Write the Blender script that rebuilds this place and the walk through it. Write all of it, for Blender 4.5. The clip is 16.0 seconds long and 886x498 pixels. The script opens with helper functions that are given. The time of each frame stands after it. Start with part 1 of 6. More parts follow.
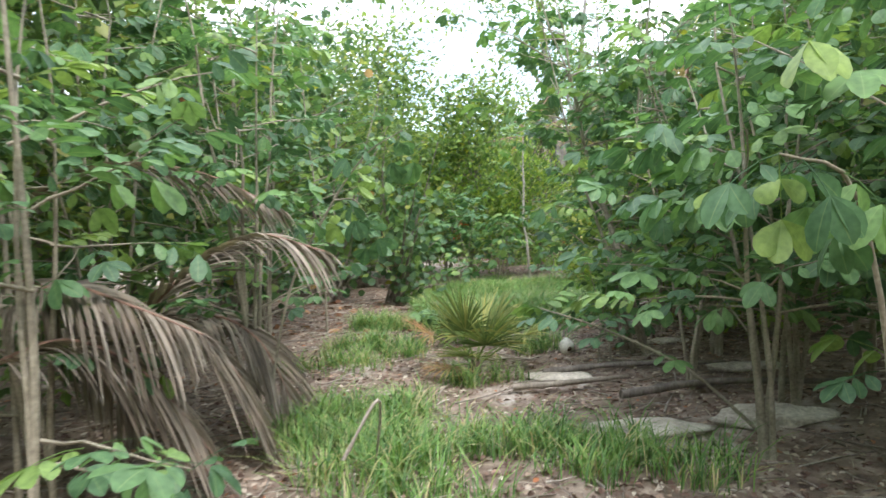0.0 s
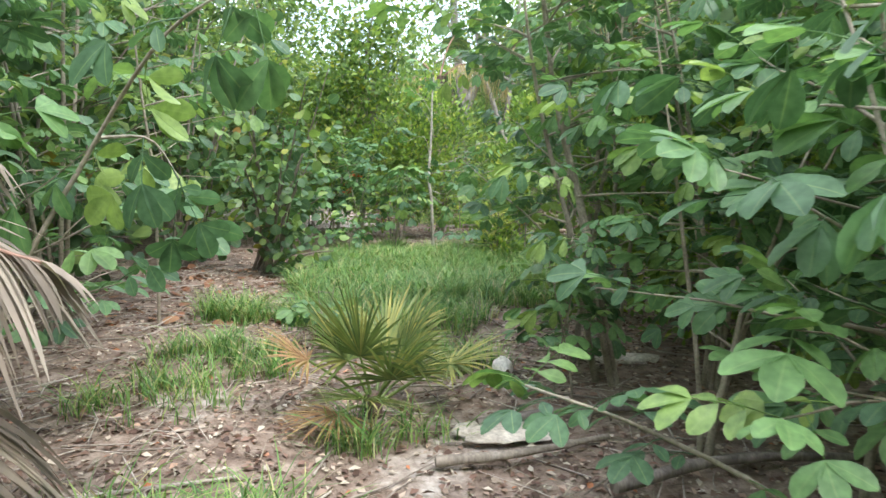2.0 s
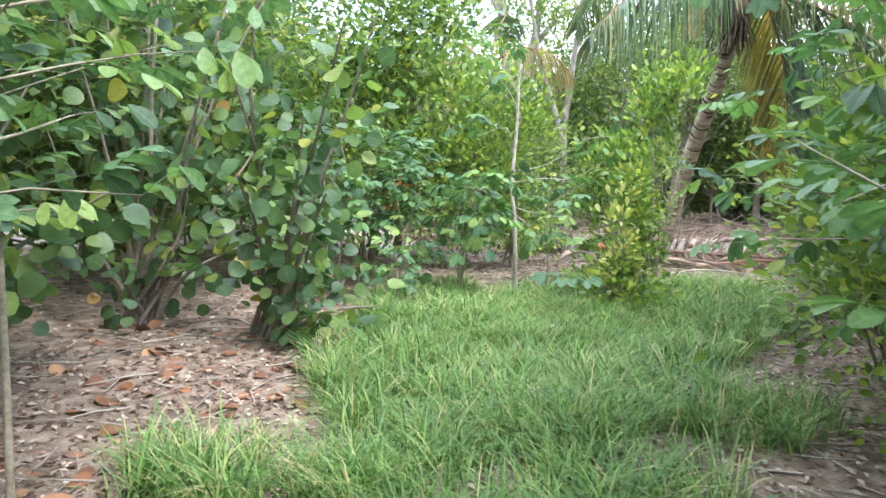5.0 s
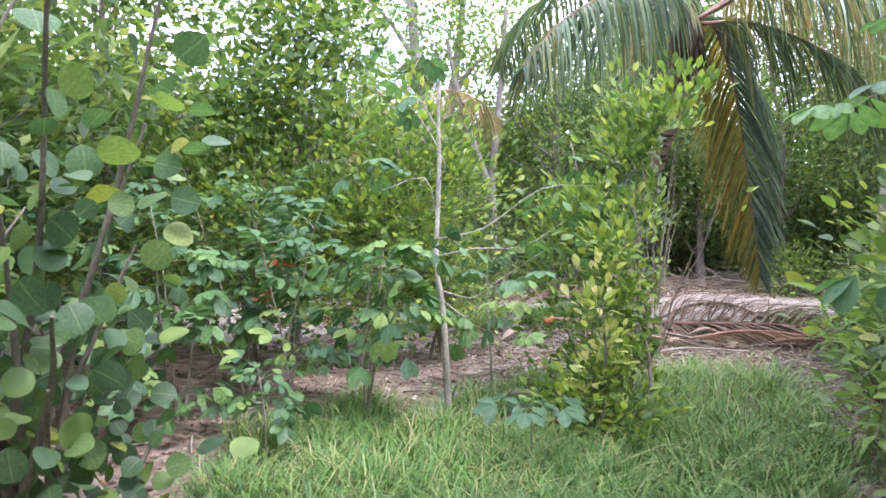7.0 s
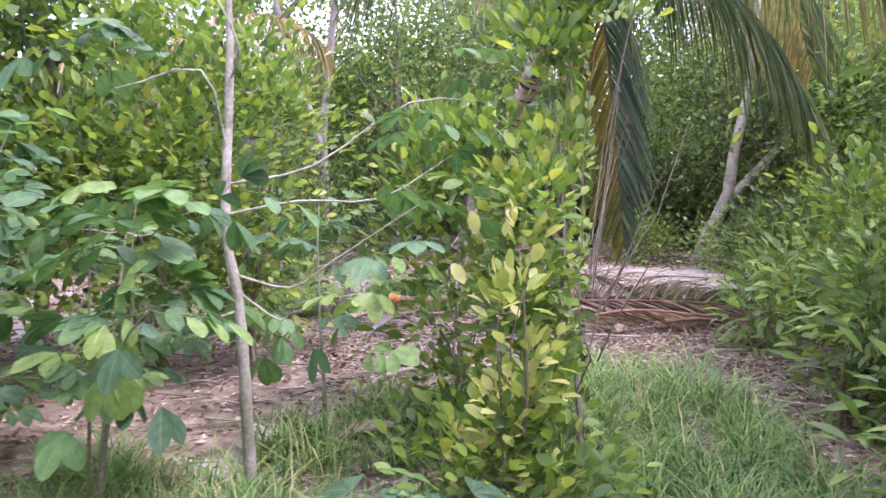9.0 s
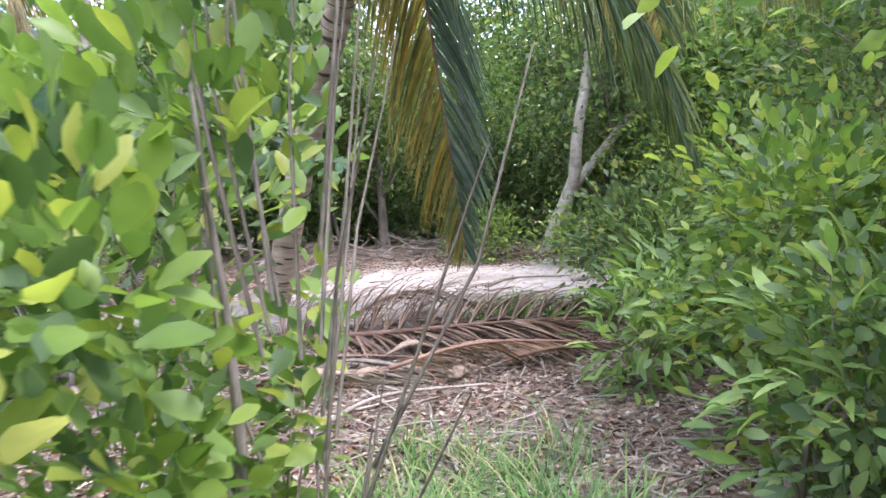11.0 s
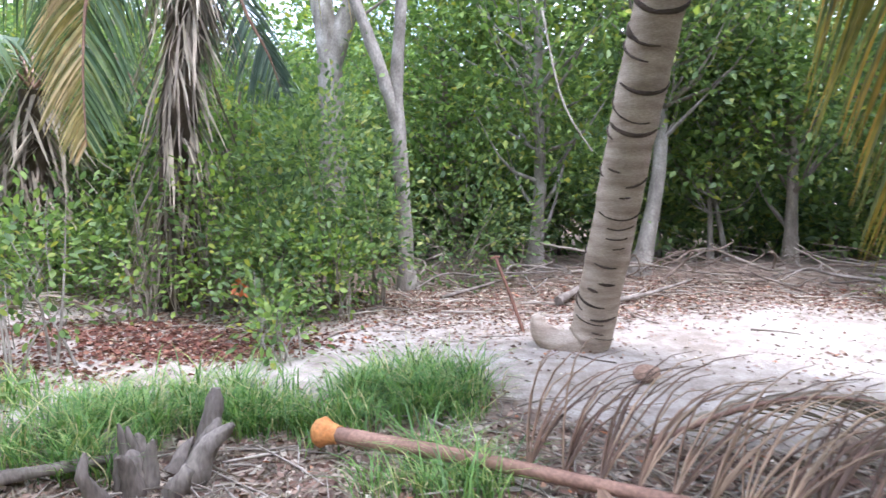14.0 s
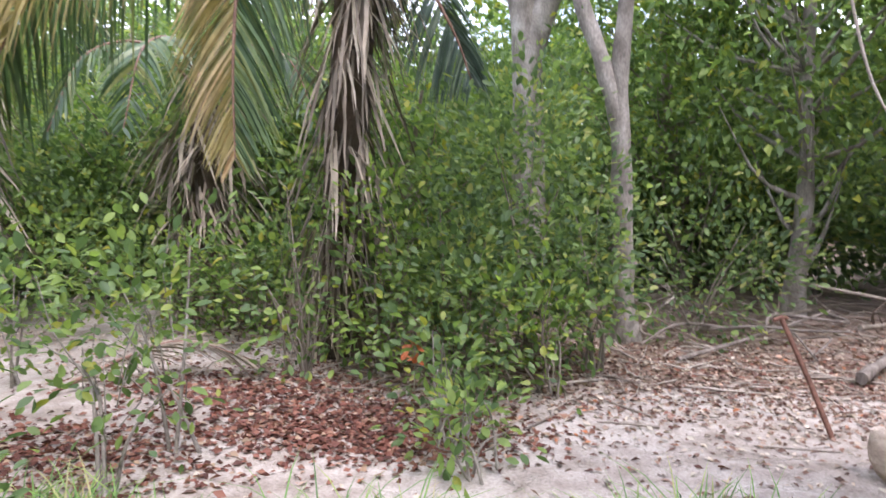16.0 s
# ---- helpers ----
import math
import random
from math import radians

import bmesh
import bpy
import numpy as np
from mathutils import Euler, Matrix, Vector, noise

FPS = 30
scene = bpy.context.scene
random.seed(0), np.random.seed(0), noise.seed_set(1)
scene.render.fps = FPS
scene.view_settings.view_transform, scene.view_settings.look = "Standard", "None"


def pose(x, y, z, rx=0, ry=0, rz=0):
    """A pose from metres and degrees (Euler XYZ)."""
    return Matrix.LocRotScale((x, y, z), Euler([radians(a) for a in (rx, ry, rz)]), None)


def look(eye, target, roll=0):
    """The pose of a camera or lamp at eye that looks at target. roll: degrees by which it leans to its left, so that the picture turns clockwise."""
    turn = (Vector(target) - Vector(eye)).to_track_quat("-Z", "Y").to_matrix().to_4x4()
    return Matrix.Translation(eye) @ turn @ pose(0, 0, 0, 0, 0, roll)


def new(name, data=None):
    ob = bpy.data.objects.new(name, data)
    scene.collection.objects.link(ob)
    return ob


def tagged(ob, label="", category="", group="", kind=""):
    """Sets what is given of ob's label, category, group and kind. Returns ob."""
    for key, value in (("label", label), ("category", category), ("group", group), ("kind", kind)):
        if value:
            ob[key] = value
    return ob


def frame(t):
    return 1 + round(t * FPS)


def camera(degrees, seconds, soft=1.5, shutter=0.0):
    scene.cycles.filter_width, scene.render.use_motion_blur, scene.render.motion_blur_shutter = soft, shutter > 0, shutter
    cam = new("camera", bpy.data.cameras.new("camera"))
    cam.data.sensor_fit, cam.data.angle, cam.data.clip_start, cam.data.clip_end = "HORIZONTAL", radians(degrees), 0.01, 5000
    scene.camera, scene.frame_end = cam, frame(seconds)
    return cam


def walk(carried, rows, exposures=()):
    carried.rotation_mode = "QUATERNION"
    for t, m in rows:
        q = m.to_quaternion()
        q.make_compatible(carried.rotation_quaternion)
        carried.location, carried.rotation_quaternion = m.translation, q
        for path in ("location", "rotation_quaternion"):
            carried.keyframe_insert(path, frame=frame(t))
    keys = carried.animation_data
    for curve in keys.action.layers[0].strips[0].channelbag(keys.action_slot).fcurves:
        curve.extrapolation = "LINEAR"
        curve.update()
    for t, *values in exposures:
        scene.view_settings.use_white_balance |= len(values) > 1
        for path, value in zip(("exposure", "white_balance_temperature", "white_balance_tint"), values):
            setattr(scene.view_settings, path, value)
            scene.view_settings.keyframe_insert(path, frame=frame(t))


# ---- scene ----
cam = camera(65.2, 16.0, shutter=0.2)
PATH = [
    (0, (0.058, 0.012, 1.368), (0.058, 2.010, 1.274), -2.4),
    (0.5, (0.052, 0.576, 1.358), (0.311, 2.559, 1.329), -0.7),
    (1, (0.026, 1.039, 1.361), (0.403, 3.003, 1.333), -0.4),
    (1.5, (-0.006, 1.595, 1.436), (0.357, 3.559, 1.334), 0.5),
    (2, (0.052, 2.194, 1.449), (0.376, 4.151, 1.198), 1.1),
    (2.5, (0.057, 2.713, 1.496), (0.254, 4.682, 1.209), 0.6),
    (3, (0.094, 3.282, 1.512), (0.366, 5.247, 1.259), 0.5),
    (3.5, (0.265, 3.916, 1.420), (0.666, 5.858, 1.162), 1.5),
    (4, (0.223, 4.489, 1.380), (0.578, 6.442, 1.132), 2.1),
    (4.2, (0.148, 4.741, 1.387), (0.418, 6.705, 1.126), 1.7),
    (5.25, (-0.24, 5.95, 1.392), (0.06, 7.915, 1.18), 1.7),
    (6.3, (0.467, 7.148, 1.395), (0.833, 9.110, 1.260), 1.6),
    (6.5, (0.449, 7.342, 1.444), (0.874, 9.291, 1.291), 1.7),
    (7, (0.359, 7.866, 1.473), (0.857, 9.802, 1.406), -0.6),
    (7.5, (0.405, 8.390, 1.428), (0.994, 10.302, 1.405), -3.0),
    (8, (0.459, 8.898, 1.437), (1.245, 10.737, 1.394), -1.6),
    (8.5, (0.576, 9.407, 1.430), (1.557, 11.146, 1.322), -0.5),
    (9, (0.990, 9.806, 1.347), (1.937, 11.560, 1.185), 0.2),
    (9.5, (1.400, 10.180, 1.354), (2.506, 11.843, 1.255), 2.8),
    (10, (1.692, 10.627, 1.420), (2.917, 12.204, 1.313), -3.0),
    (10.2, (1.831, 10.720, 1.418), (3.078, 12.277, 1.272), -4.7),
    (12.3, (3.507, 12.221, 1.409), (4.811, 13.723, 1.195), 1.7),
    (12.5, (3.661, 12.406, 1.386), (4.832, 14.018, 1.213), 1.9),
    (13, (4.002, 12.840, 1.471), (4.996, 14.572, 1.372), 3.0),
    (13.5, (4.343, 13.267, 1.432), (4.973, 15.157, 1.255), 0.9),
    (14, (4.414, 13.776, 1.360), (4.700, 15.745, 1.157), -0.2),
    (14.5, (4.426, 14.245, 1.400), (4.444, 16.238, 1.236), -0.1),
    (15, (4.389, 14.756, 1.401), (3.976, 16.708, 1.267), -1.4),
    (15.5, (4.217, 15.215, 1.376), (3.887, 17.187, 1.417), 2.4),
    (16, (4.188, 15.605, 1.442), (3.971, 17.585, 1.267), -0.2),
]
walk(cam, [(t, look(eye, target, roll)) for t, eye, target, roll in PATH], exposures=((0.0, 1.34, 6200, 12), (2.0, 1.55, 6150, 12), (4.0, 1.97, 6050, 12), (6.5, 1.7, 5800, 22), (8.0, 1.64, 5850, 34), (9.0, 1.72, 5850, 40), (10.0, 1.72, 5800, 34), (12.5, 1.98, 5650, 17), (14.5, 1.7, 5450, 24), (15.3, 1.47, 5300, 26), (16.0, 1.45, 6000, 26)))

# ---- light: bright, thinly clouded sky with a soft high sun ----
world = bpy.data.worlds.new("world")
scene.world = world
world.use_nodes = True
wt = world.node_tree
back = wt.nodes["Background"]
sky = wt.nodes.new("ShaderNodeTexSky")
sky.sky_type = "NISHITA"
sky.sun_disc = False
sky.sun_elevation, sky.sun_rotation = radians(58), radians(150)
coord = wt.nodes.new("ShaderNodeTexCoord")
puff = wt.nodes.new("ShaderNodeTexNoise")
puff.inputs["Scale"].default_value, puff.inputs["Detail"].default_value = 2.2, 6
ramp = wt.nodes.new("ShaderNodeMapRange")
ramp.inputs["From Min"].default_value, ramp.inputs["From Max"].default_value = 0.38, 0.6
ramp.inputs["To Min"].default_value, ramp.inputs["To Max"].default_value = 0.22, 0.92
haze = wt.nodes.new("ShaderNodeMix")
haze.data_type = "RGBA"
haze.inputs["B"].default_value = (11.0, 11.3, 11.7, 1)
wt.links.new(coord.outputs["Generated"], puff.inputs["Vector"])
wt.links.new(puff.outputs["Fac"], ramp.inputs["Value"])
wt.links.new(ramp.outputs["Result"], haze.inputs["Factor"])
wt.links.new(sky.outputs["Color"], haze.inputs["A"])
wt.links.new(haze.outputs["Result"], back.inputs["Color"])
back.inputs["Strength"].default_value = 0.15
sun = new("sun", bpy.data.lights.new("sun", "SUN"))
sun.data.energy, sun.data.angle, sun.data.color = 1.5, radians(12), (1.0, 0.95, 0.86)
sun.matrix_world = look((0, 0, 30), (-7.5, 13.0, 6.0))

# ---- materials ----


def nodes_of(mat):
    mat.use_nodes = True
    t = mat.node_tree
    return t, t.nodes["Principled BSDF"], t.nodes["Material Output"]


def ramp_node(t, stops):
    r = t.nodes.new("ShaderNodeValToRGB")
    while len(r.color_ramp.elements) < len(stops):
        r.color_ramp.elements.new(0.5)
    for e, (p, c) in zip(r.color_ramp.elements, stops):
        e.position, e.color = p, (*c, 1)
    return r


def noise_node(t, scale, detail=4.0, space="Object"):
    n = t.nodes.new("ShaderNodeTexNoise")
    n.inputs["Scale"].default_value, n.inputs["Detail"].default_value = scale, detail
    c = t.nodes.new("ShaderNodeTexCoord")
    t.links.new(c.outputs[space], n.inputs["Vector"])
    return n


def mix_node(t, fac, a, b, mode="MIX"):
    m = t.nodes.new("ShaderNodeMix")
    m.data_type, m.blend_type = "RGBA", mode
    for key, v in (("Factor", fac), ("A", a), ("B", b)):
        if hasattr(v, "is_linked"):
            t.links.new(v, m.inputs[key])
        elif key == "Factor":
            m.inputs[key].default_value = v
        else:
            m.inputs[key].default_value = (*v, 1)
    return m.outputs["Result"]


def leaf_material(name, stops, through_light=0.35, rough=0.5, single=False, grain=9.0):
    """Leaves: colour by leaf, mottled, with light passing through the blade."""
    stops = tuple((q, (c[0] * 1.12 + 0.008, c[1], c[2] * 1.3 + 0.022) if c[1] > c[0] else c) for q, c in stops)
    mat = bpy.data.materials.new(name)
    t, p, out = nodes_of(mat)
    src = t.nodes.new("ShaderNodeObjectInfo").outputs["Random"] if single else t.nodes.new("ShaderNodeNewGeometry").outputs["Random Per Island"]
    r = ramp_node(t, stops)
    t.links.new(src, r.inputs["Fac"])
    n = noise_node(t, grain, 5)
    k = ramp_node(t, ((0.25, (0.62, 0.66, 0.6)), (0.75, (1.25, 1.2, 1.1))))
    t.links.new(n.outputs["Fac"], k.inputs["Fac"])
    col = mix_node(t, 1.0, r.outputs["Color"], k.outputs["Color"], "MULTIPLY")
    if single:
        rib = t.nodes.new("ShaderNodeAttribute")
        rib.attribute_name = "rib"
        thin = t.nodes.new("ShaderNodeMapRange")
        thin.inputs["From Min"].default_value, thin.inputs["From Max"].default_value = 0.9, 0.98
        thin.inputs["To Max"].default_value = 0.3
        t.links.new(rib.outputs["Fac"], thin.inputs["Value"])
        col = mix_node(t, thin.outputs["Result"], col, (0.30, 0.40, 0.16))
    t.links.new(col, p.inputs["Base Color"])
    p.inputs["Roughness"].default_value = rough
    p.inputs["Specular IOR Level"].default_value = 0.4
    tr = t.nodes.new("ShaderNodeBsdfTranslucent")
    warm = mix_node(t, 1.0, col, (1.35, 1.45, 0.85), "MULTIPLY")
    t.links.new(warm, tr.inputs["Color"])
    mixs = t.nodes.new("ShaderNodeMixShader")
    mixs.inputs["Fac"].default_value = through_light
    t.links.new(p.outputs[0], mixs.inputs[1])
    t.links.new(tr.outputs[0], mixs.inputs[2])
    t.links.new(mixs.outputs[0], out.inputs["Surface"])
    return mat


def rough_material(name, stops, scale, rough=0.85, bump=0.4, fine=60.0, stretch=(1, 1, 1), per_island=0.0):
    """Bark, dead wood, husk, stone: two scales of variation and relief."""
    mat = bpy.data.materials.new(name)
    t, p, out = nodes_of(mat)
    c = t.nodes.new("ShaderNodeTexCoord")
    m = t.nodes.new("ShaderNodeMapping")
    m.inputs["Scale"].default_value = stretch
    t.links.new(c.outputs["Object"], m.inputs["Vector"])
    a, b = t.nodes.new("ShaderNodeTexNoise"), t.nodes.new("ShaderNodeTexNoise")
    for n, s in ((a, scale), (b, fine)):
        n.inputs["Scale"].default_value, n.inputs["Detail"].default_value = s, 6
        t.links.new(m.outputs[0], n.inputs["Vector"])
    r = ramp_node(t, stops)
    fac = a.outputs["Fac"]
    if per_island:
        g = t.nodes.new("ShaderNodeNewGeometry")
        add = t.nodes.new("ShaderNodeMath")
        add.operation = "MULTIPLY_ADD"
        t.links.new(g.outputs["Random Per Island"], add.inputs[0])
        add.inputs[1].default_value = per_island
        off = t.nodes.new("ShaderNodeMath")
        off.operation = "SUBTRACT"
        t.links.new(a.outputs["Fac"], off.inputs[0])
        off.inputs[1].default_value = per_island / 2
        t.links.new(off.outputs[0], add.inputs[2])
        fac = add.outputs[0]
    t.links.new(fac, r.inputs["Fac"])
    k = ramp_node(t, ((0.3, (0.7, 0.7, 0.7)), (0.7, (1.2, 1.2, 1.2))))
    t.links.new(b.outputs["Fac"], k.inputs["Fac"])
    t.links.new(mix_node(t, 1.0, r.outputs["Color"], k.outputs["Color"], "MULTIPLY"), p.inputs["Base Color"])
    p.inputs["Roughness"].default_value = rough
    p.inputs["Specular IOR Level"].default_value = 0.25
    bp = t.nodes.new("ShaderNodeBump")
    bp.inputs["Strength"].default_value, bp.inputs["Distance"].default_value = bump, 0.01
    t.links.new(b.outputs["Fac"], bp.inputs["Height"])
    t.links.new(bp.outputs[0], p.inputs["Normal"])
    return mat


BIG_LEAF = leaf_material("big_leaf", ((0.0, (0.055, 0.14, 0.045)), (0.45, (0.085, 0.205, 0.06)), (0.8, (0.13, 0.28, 0.065)), (0.96, (0.22, 0.36, 0.07))), 0.35, 0.5, True)
BIG_LEAF_FAR = leaf_material("big_leaf_far", ((0.0, (0.055, 0.14, 0.045)), (0.45, (0.085, 0.205, 0.06)), (0.8, (0.13, 0.28, 0.065)), (0.97, (0.22, 0.36, 0.07))), 0.35)
GRAPE_LEAF = leaf_material("sea_grape_leaf", ((0.0, (0.05, 0.12, 0.035)), (0.5, (0.08, 0.18, 0.045)), (0.93, (0.17, 0.29, 0.05)), (0.985, (0.30, 0.30, 0.05)), (1.0, (0.30, 0.17, 0.06))), 0.36, 0.45, True)
GRAPE_FAR = leaf_material("sea_grape_foliage", ((0.0, (0.05, 0.12, 0.035)), (0.5, (0.08, 0.18, 0.045)), (0.93, (0.17, 0.29, 0.05)), (0.985, (0.30, 0.30, 0.05)), (1.0, (0.30, 0.17, 0.06))), 0.36, 0.45)
OVAL_LEAF = leaf_material("oval_leaf", ((0.0, (0.065, 0.14, 0.025)), (0.45, (0.13, 0.25, 0.03)), (0.8, (0.22, 0.36, 0.045)), (0.97, (0.33, 0.41, 0.05))), 0.42, 0.4)
YELLOW_LEAF = leaf_material("yellow_leaf", ((0.0, (0.24, 0.36, 0.06)), (0.5, (0.38, 0.46, 0.11)), (1.0, (0.56, 0.58, 0.2))), 0.4, 0.45)
LANCE_LEAF = leaf_material("lance_leaf", ((0.0, (0.085, 0.18, 0.03)), (0.5, (0.16, 0.30, 0.05)), (0.9, (0.26, 0.42, 0.08))), 0.35, 0.42)
WOOD_LEAF = leaf_material("wood_leaf", ((0.0, (0.06, 0.125, 0.035)), (0.5, (0.12, 0.22, 0.055)), (0.85, (0.19, 0.31, 0.07)), (0.98, (0.31, 0.36, 0.08))), 0.45, 0.5)
LIGHT_LEAF = leaf_material("light_leaf", ((0.0, (0.065, 0.14, 0.03)), (0.5, (0.13, 0.245, 0.045)), (0.9, (0.21, 0.335, 0.055)), (0.985, (0.34, 0.34, 0.06))), 0.45, 0.5)
GRASS = leaf_material("grass_blade", ((0.0, (0.065, 0.155, 0.03)), (0.4, (0.11, 0.26, 0.04)), (0.7, (0.17, 0.35, 0.055)), (0.9, (0.29, 0.38, 0.10)), (0.97, (0.48, 0.41, 0.25))), 0.3, 0.55)
FROND = leaf_material("green_frond", ((0.0, (0.045, 0.10, 0.035)), (0.5, (0.08, 0.16, 0.045)), (0.85, (0.15, 0.22, 0.06)), (0.98, (0.33, 0.30, 0.12))), 0.3, 0.38)
FROND_BLUE = leaf_material("blue_green_frond", ((0.0, (0.05, 0.10, 0.05)), (0.6, (0.09, 0.16, 0.085)), (1.0, (0.19, 0.27, 0.16))), 0.25, 0.35)
FROND_GOLD = leaf_material("yellowing_frond", ((0.0, (0.08, 0.13, 0.03)), (0.35, (0.15, 0.17, 0.04)), (0.7, (0.27, 0.21, 0.045)), (1.0, (0.34, 0.20, 0.06))), 0.4, 0.5)
FROND_TAN = leaf_material("drying_frond", ((0.0, (0.15, 0.18, 0.06)), (0.4, (0.34, 0.29, 0.13)), (0.8, (0.46, 0.36, 0.22)), (1.0, (0.36, 0.24, 0.13))), 0.3, 0.6)
FROND_GREY = leaf_material("dead_grey_frond", ((0.0, (0.13, 0.105, 0.085)), (0.5, (0.24, 0.20, 0.17)), (1.0, (0.38, 0.33, 0.29))), 0.15, 0.8)
FROND_RED = leaf_material("dead_brown_frond", ((0.0, (0.10, 0.062, 0.05)), (0.5, (0.22, 0.14, 0.105)), (1.0, (0.42, 0.30, 0.22))), 0.12, 0.7)
FAN_GREEN = leaf_material("fan_palm_blade", ((0.0, (0.08, 0.15, 0.03)), (0.6, (0.15, 0.24, 0.045)), (1.0, (0.33, 0.36, 0.09))), 0.3, 0.45)
FAN_GOLD = leaf_material("fan_palm_gold", ((0.0, (0.13, 0.21, 0.04)), (0.55, (0.24, 0.30, 0.06)), (1.0, (0.46, 0.40, 0.12))), 0.3, 0.55)
FAN_RUST = leaf_material("fan_palm_rust", ((0.0, (0.28, 0.16, 0.08)), (0.6, (0.42, 0.26, 0.15)), (1.0, (0.46, 0.38, 0.16))), 0.25, 0.65)
RED_LEAF = leaf_material("red_dead_leaf", ((0.0, (0.24, 0.06, 0.025)), (0.6, (0.38, 0.11, 0.04)), (1.0, (0.45, 0.2, 0.07))), 0.3, 0.6)
LITTER = leaf_material("leaf_litter", ((0.0, (0.075, 0.045, 0.038)), (0.3, (0.18, 0.105, 0.085)), (0.6, (0.30, 0.20, 0.165)), (0.85, (0.52, 0.44, 0.39)), (0.95, (0.60, 0.54, 0.48)), (0.99, (0.40, 0.15, 0.07))), 0.1, 0.75)
FALLEN = leaf_material("fallen_grape_leaf", ((0.0, (0.16, 0.075, 0.045)), (0.6, (0.30, 0.14, 0.08)), (1.0, (0.42, 0.24, 0.14))), 0.1, 0.7)
FROND_DARK = leaf_material("dark_dead_strip", ((0.0, (0.10, 0.085, 0.07)), (0.5, (0.24, 0.20, 0.165)), (1.0, (0.46, 0.40, 0.335))), 0.12, 0.8)
LITTER_RED = leaf_material("reddish_litter", ((0.0, (0.07, 0.03, 0.025)), (0.5, (0.16, 0.06, 0.045)), (0.9, (0.27, 0.125, 0.09)), (1.0, (0.40, 0.3, 0.22))), 0.08, 0.75)
TWIG = rough_material("dry_twig", ((0.3, (0.20, 0.165, 0.135)), (0.7, (0.46, 0.41, 0.35))), 3.0, per_island=0.5)
BARK = rough_material("grey_bark", ((0.3, (0.15, 0.125, 0.10)), (0.6, (0.29, 0.25, 0.205)), (0.8, (0.42, 0.385, 0.33))), 5.0, bump=0.6, stretch=(1, 1, 0.4))
PALE_BARK = rough_material("pale_bark", ((0.3, (0.16, 0.14, 0.12)), (0.52, (0.28, 0.255, 0.22)), (0.75, (0.44, 0.41, 0.37))), 7.0, bump=0.6, stretch=(1, 1, 0.5))
SLIM_BARK = rough_material("slim_bark", ((0.3, (0.28, 0.25, 0.20)), (0.7, (0.52, 0.48, 0.42))), 9.0, bump=0.4)
STEM = rough_material("young_stem", ((0.3, (0.22, 0.19, 0.14)), (0.7, (0.40, 0.36, 0.28))), 6.0, bump=0.3)
PALM_BARK = rough_material("palm_bark", ((0.28, (0.24, 0.18, 0.135)), (0.5, (0.43, 0.345, 0.27)), (0.75, (0.60, 0.51, 0.42))), 5.0, bump=0.6, fine=90, stretch=(0.6, 0.6, 3.2))
SCAR = rough_material("leaf_scar", ((0.3, (0.035, 0.025, 0.02)), (0.7, (0.10, 0.07, 0.05))), 8.0)
FIBRE = rough_material("palm_fibre", ((0.3, (0.045, 0.035, 0.028)), (0.7, (0.17, 0.125, 0.09))), 8.0, stretch=(1, 1, 0.2))
BUTT = rough_material("orange_frond_butt", ((0.3, (0.50, 0.19, 0.055)), (0.7, (0.60, 0.31, 0.12))), 9.0, 0.6, 0.3)
STALK = rough_material("brown_stalk", ((0.3, (0.15, 0.085, 0.065)), (0.7, (0.33, 0.20, 0.145))), 5.0, 0.6, 0.3)
HUSK = rough_material("dry_husk", ((0.3, (0.25, 0.18, 0.13)), (0.7, (0.48, 0.385, 0.30))), 6.0, 0.8, 0.5, stretch=(1, 0.3, 1))
HEAP_WOOD = rough_material("heap_wood", ((0.3, (0.08, 0.058, 0.046)), (0.7, (0.26, 0.20, 0.16))), 6.0, 0.9, 0.7, stretch=(1, 1, 0.3))
GREY_WOOD = rough_material("weathered_wood", ((0.3, (0.12, 0.10, 0.085)), (0.7, (0.30, 0.26, 0.225))), 7.0, 0.9, 0.7, stretch=(1, 1, 0.3))
RUST = rough_material("rusty_iron", ((0.3, (0.09, 0.045, 0.03)), (0.7, (0.20, 0.10, 0.07))), 12.0, 0.8, 0.4)
STONE = rough_material("pale_limestone", ((0.3, (0.36, 0.31, 0.26)), (0.5, (0.52, 0.465, 0.39)), (0.75, (0.66, 0.61, 0.53))), 5.0, 0.9, 0.8, fine=40)
NUT = rough_material("bleached_nut", ((0.3, (0.62, 0.58, 0.50)), (0.7, (0.84, 0.82, 0.76))), 5.0, 0.8, 0.4)
BROWN_NUT = rough_material("brown_nut", ((0.3, (0.22, 0.13, 0.09)), (0.7, (0.42, 0.29, 0.22))), 6.0, 0.8, 0.5)

gm = bpy.data.materials.new("sandy_ground")
t, p, out = nodes_of(gm)
sandy = t.nodes.new("ShaderNodeAttribute")
sandy.attribute_name = "sand"
n1, n2, n3 = noise_node(t, 0.9, 6), noise_node(t, 7.0, 8), noise_node(t, 55.0, 6)
soil = ramp_node(t, ((0.3, (0.13, 0.095, 0.075)), (0.5, (0.25, 0.19, 0.15)), (0.7, (0.38, 0.31, 0.25))))
sand = ramp_node(t, ((0.3, (0.29, 0.245, 0.205)), (0.5, (0.41, 0.36, 0.315)), (0.7, (0.51, 0.465, 0.415))))
t.links.new(n2.outputs["Fac"], soil.inputs["Fac"])
blend = t.nodes.new("ShaderNodeMath")
blend.operation = "ADD"
t.links.new(n1.outputs["Fac"], blend.inputs[0])
half = t.nodes.new("ShaderNodeMath")
half.operation = "MULTIPLY_ADD"
t.links.new(n2.outputs["Fac"], half.inputs[0])
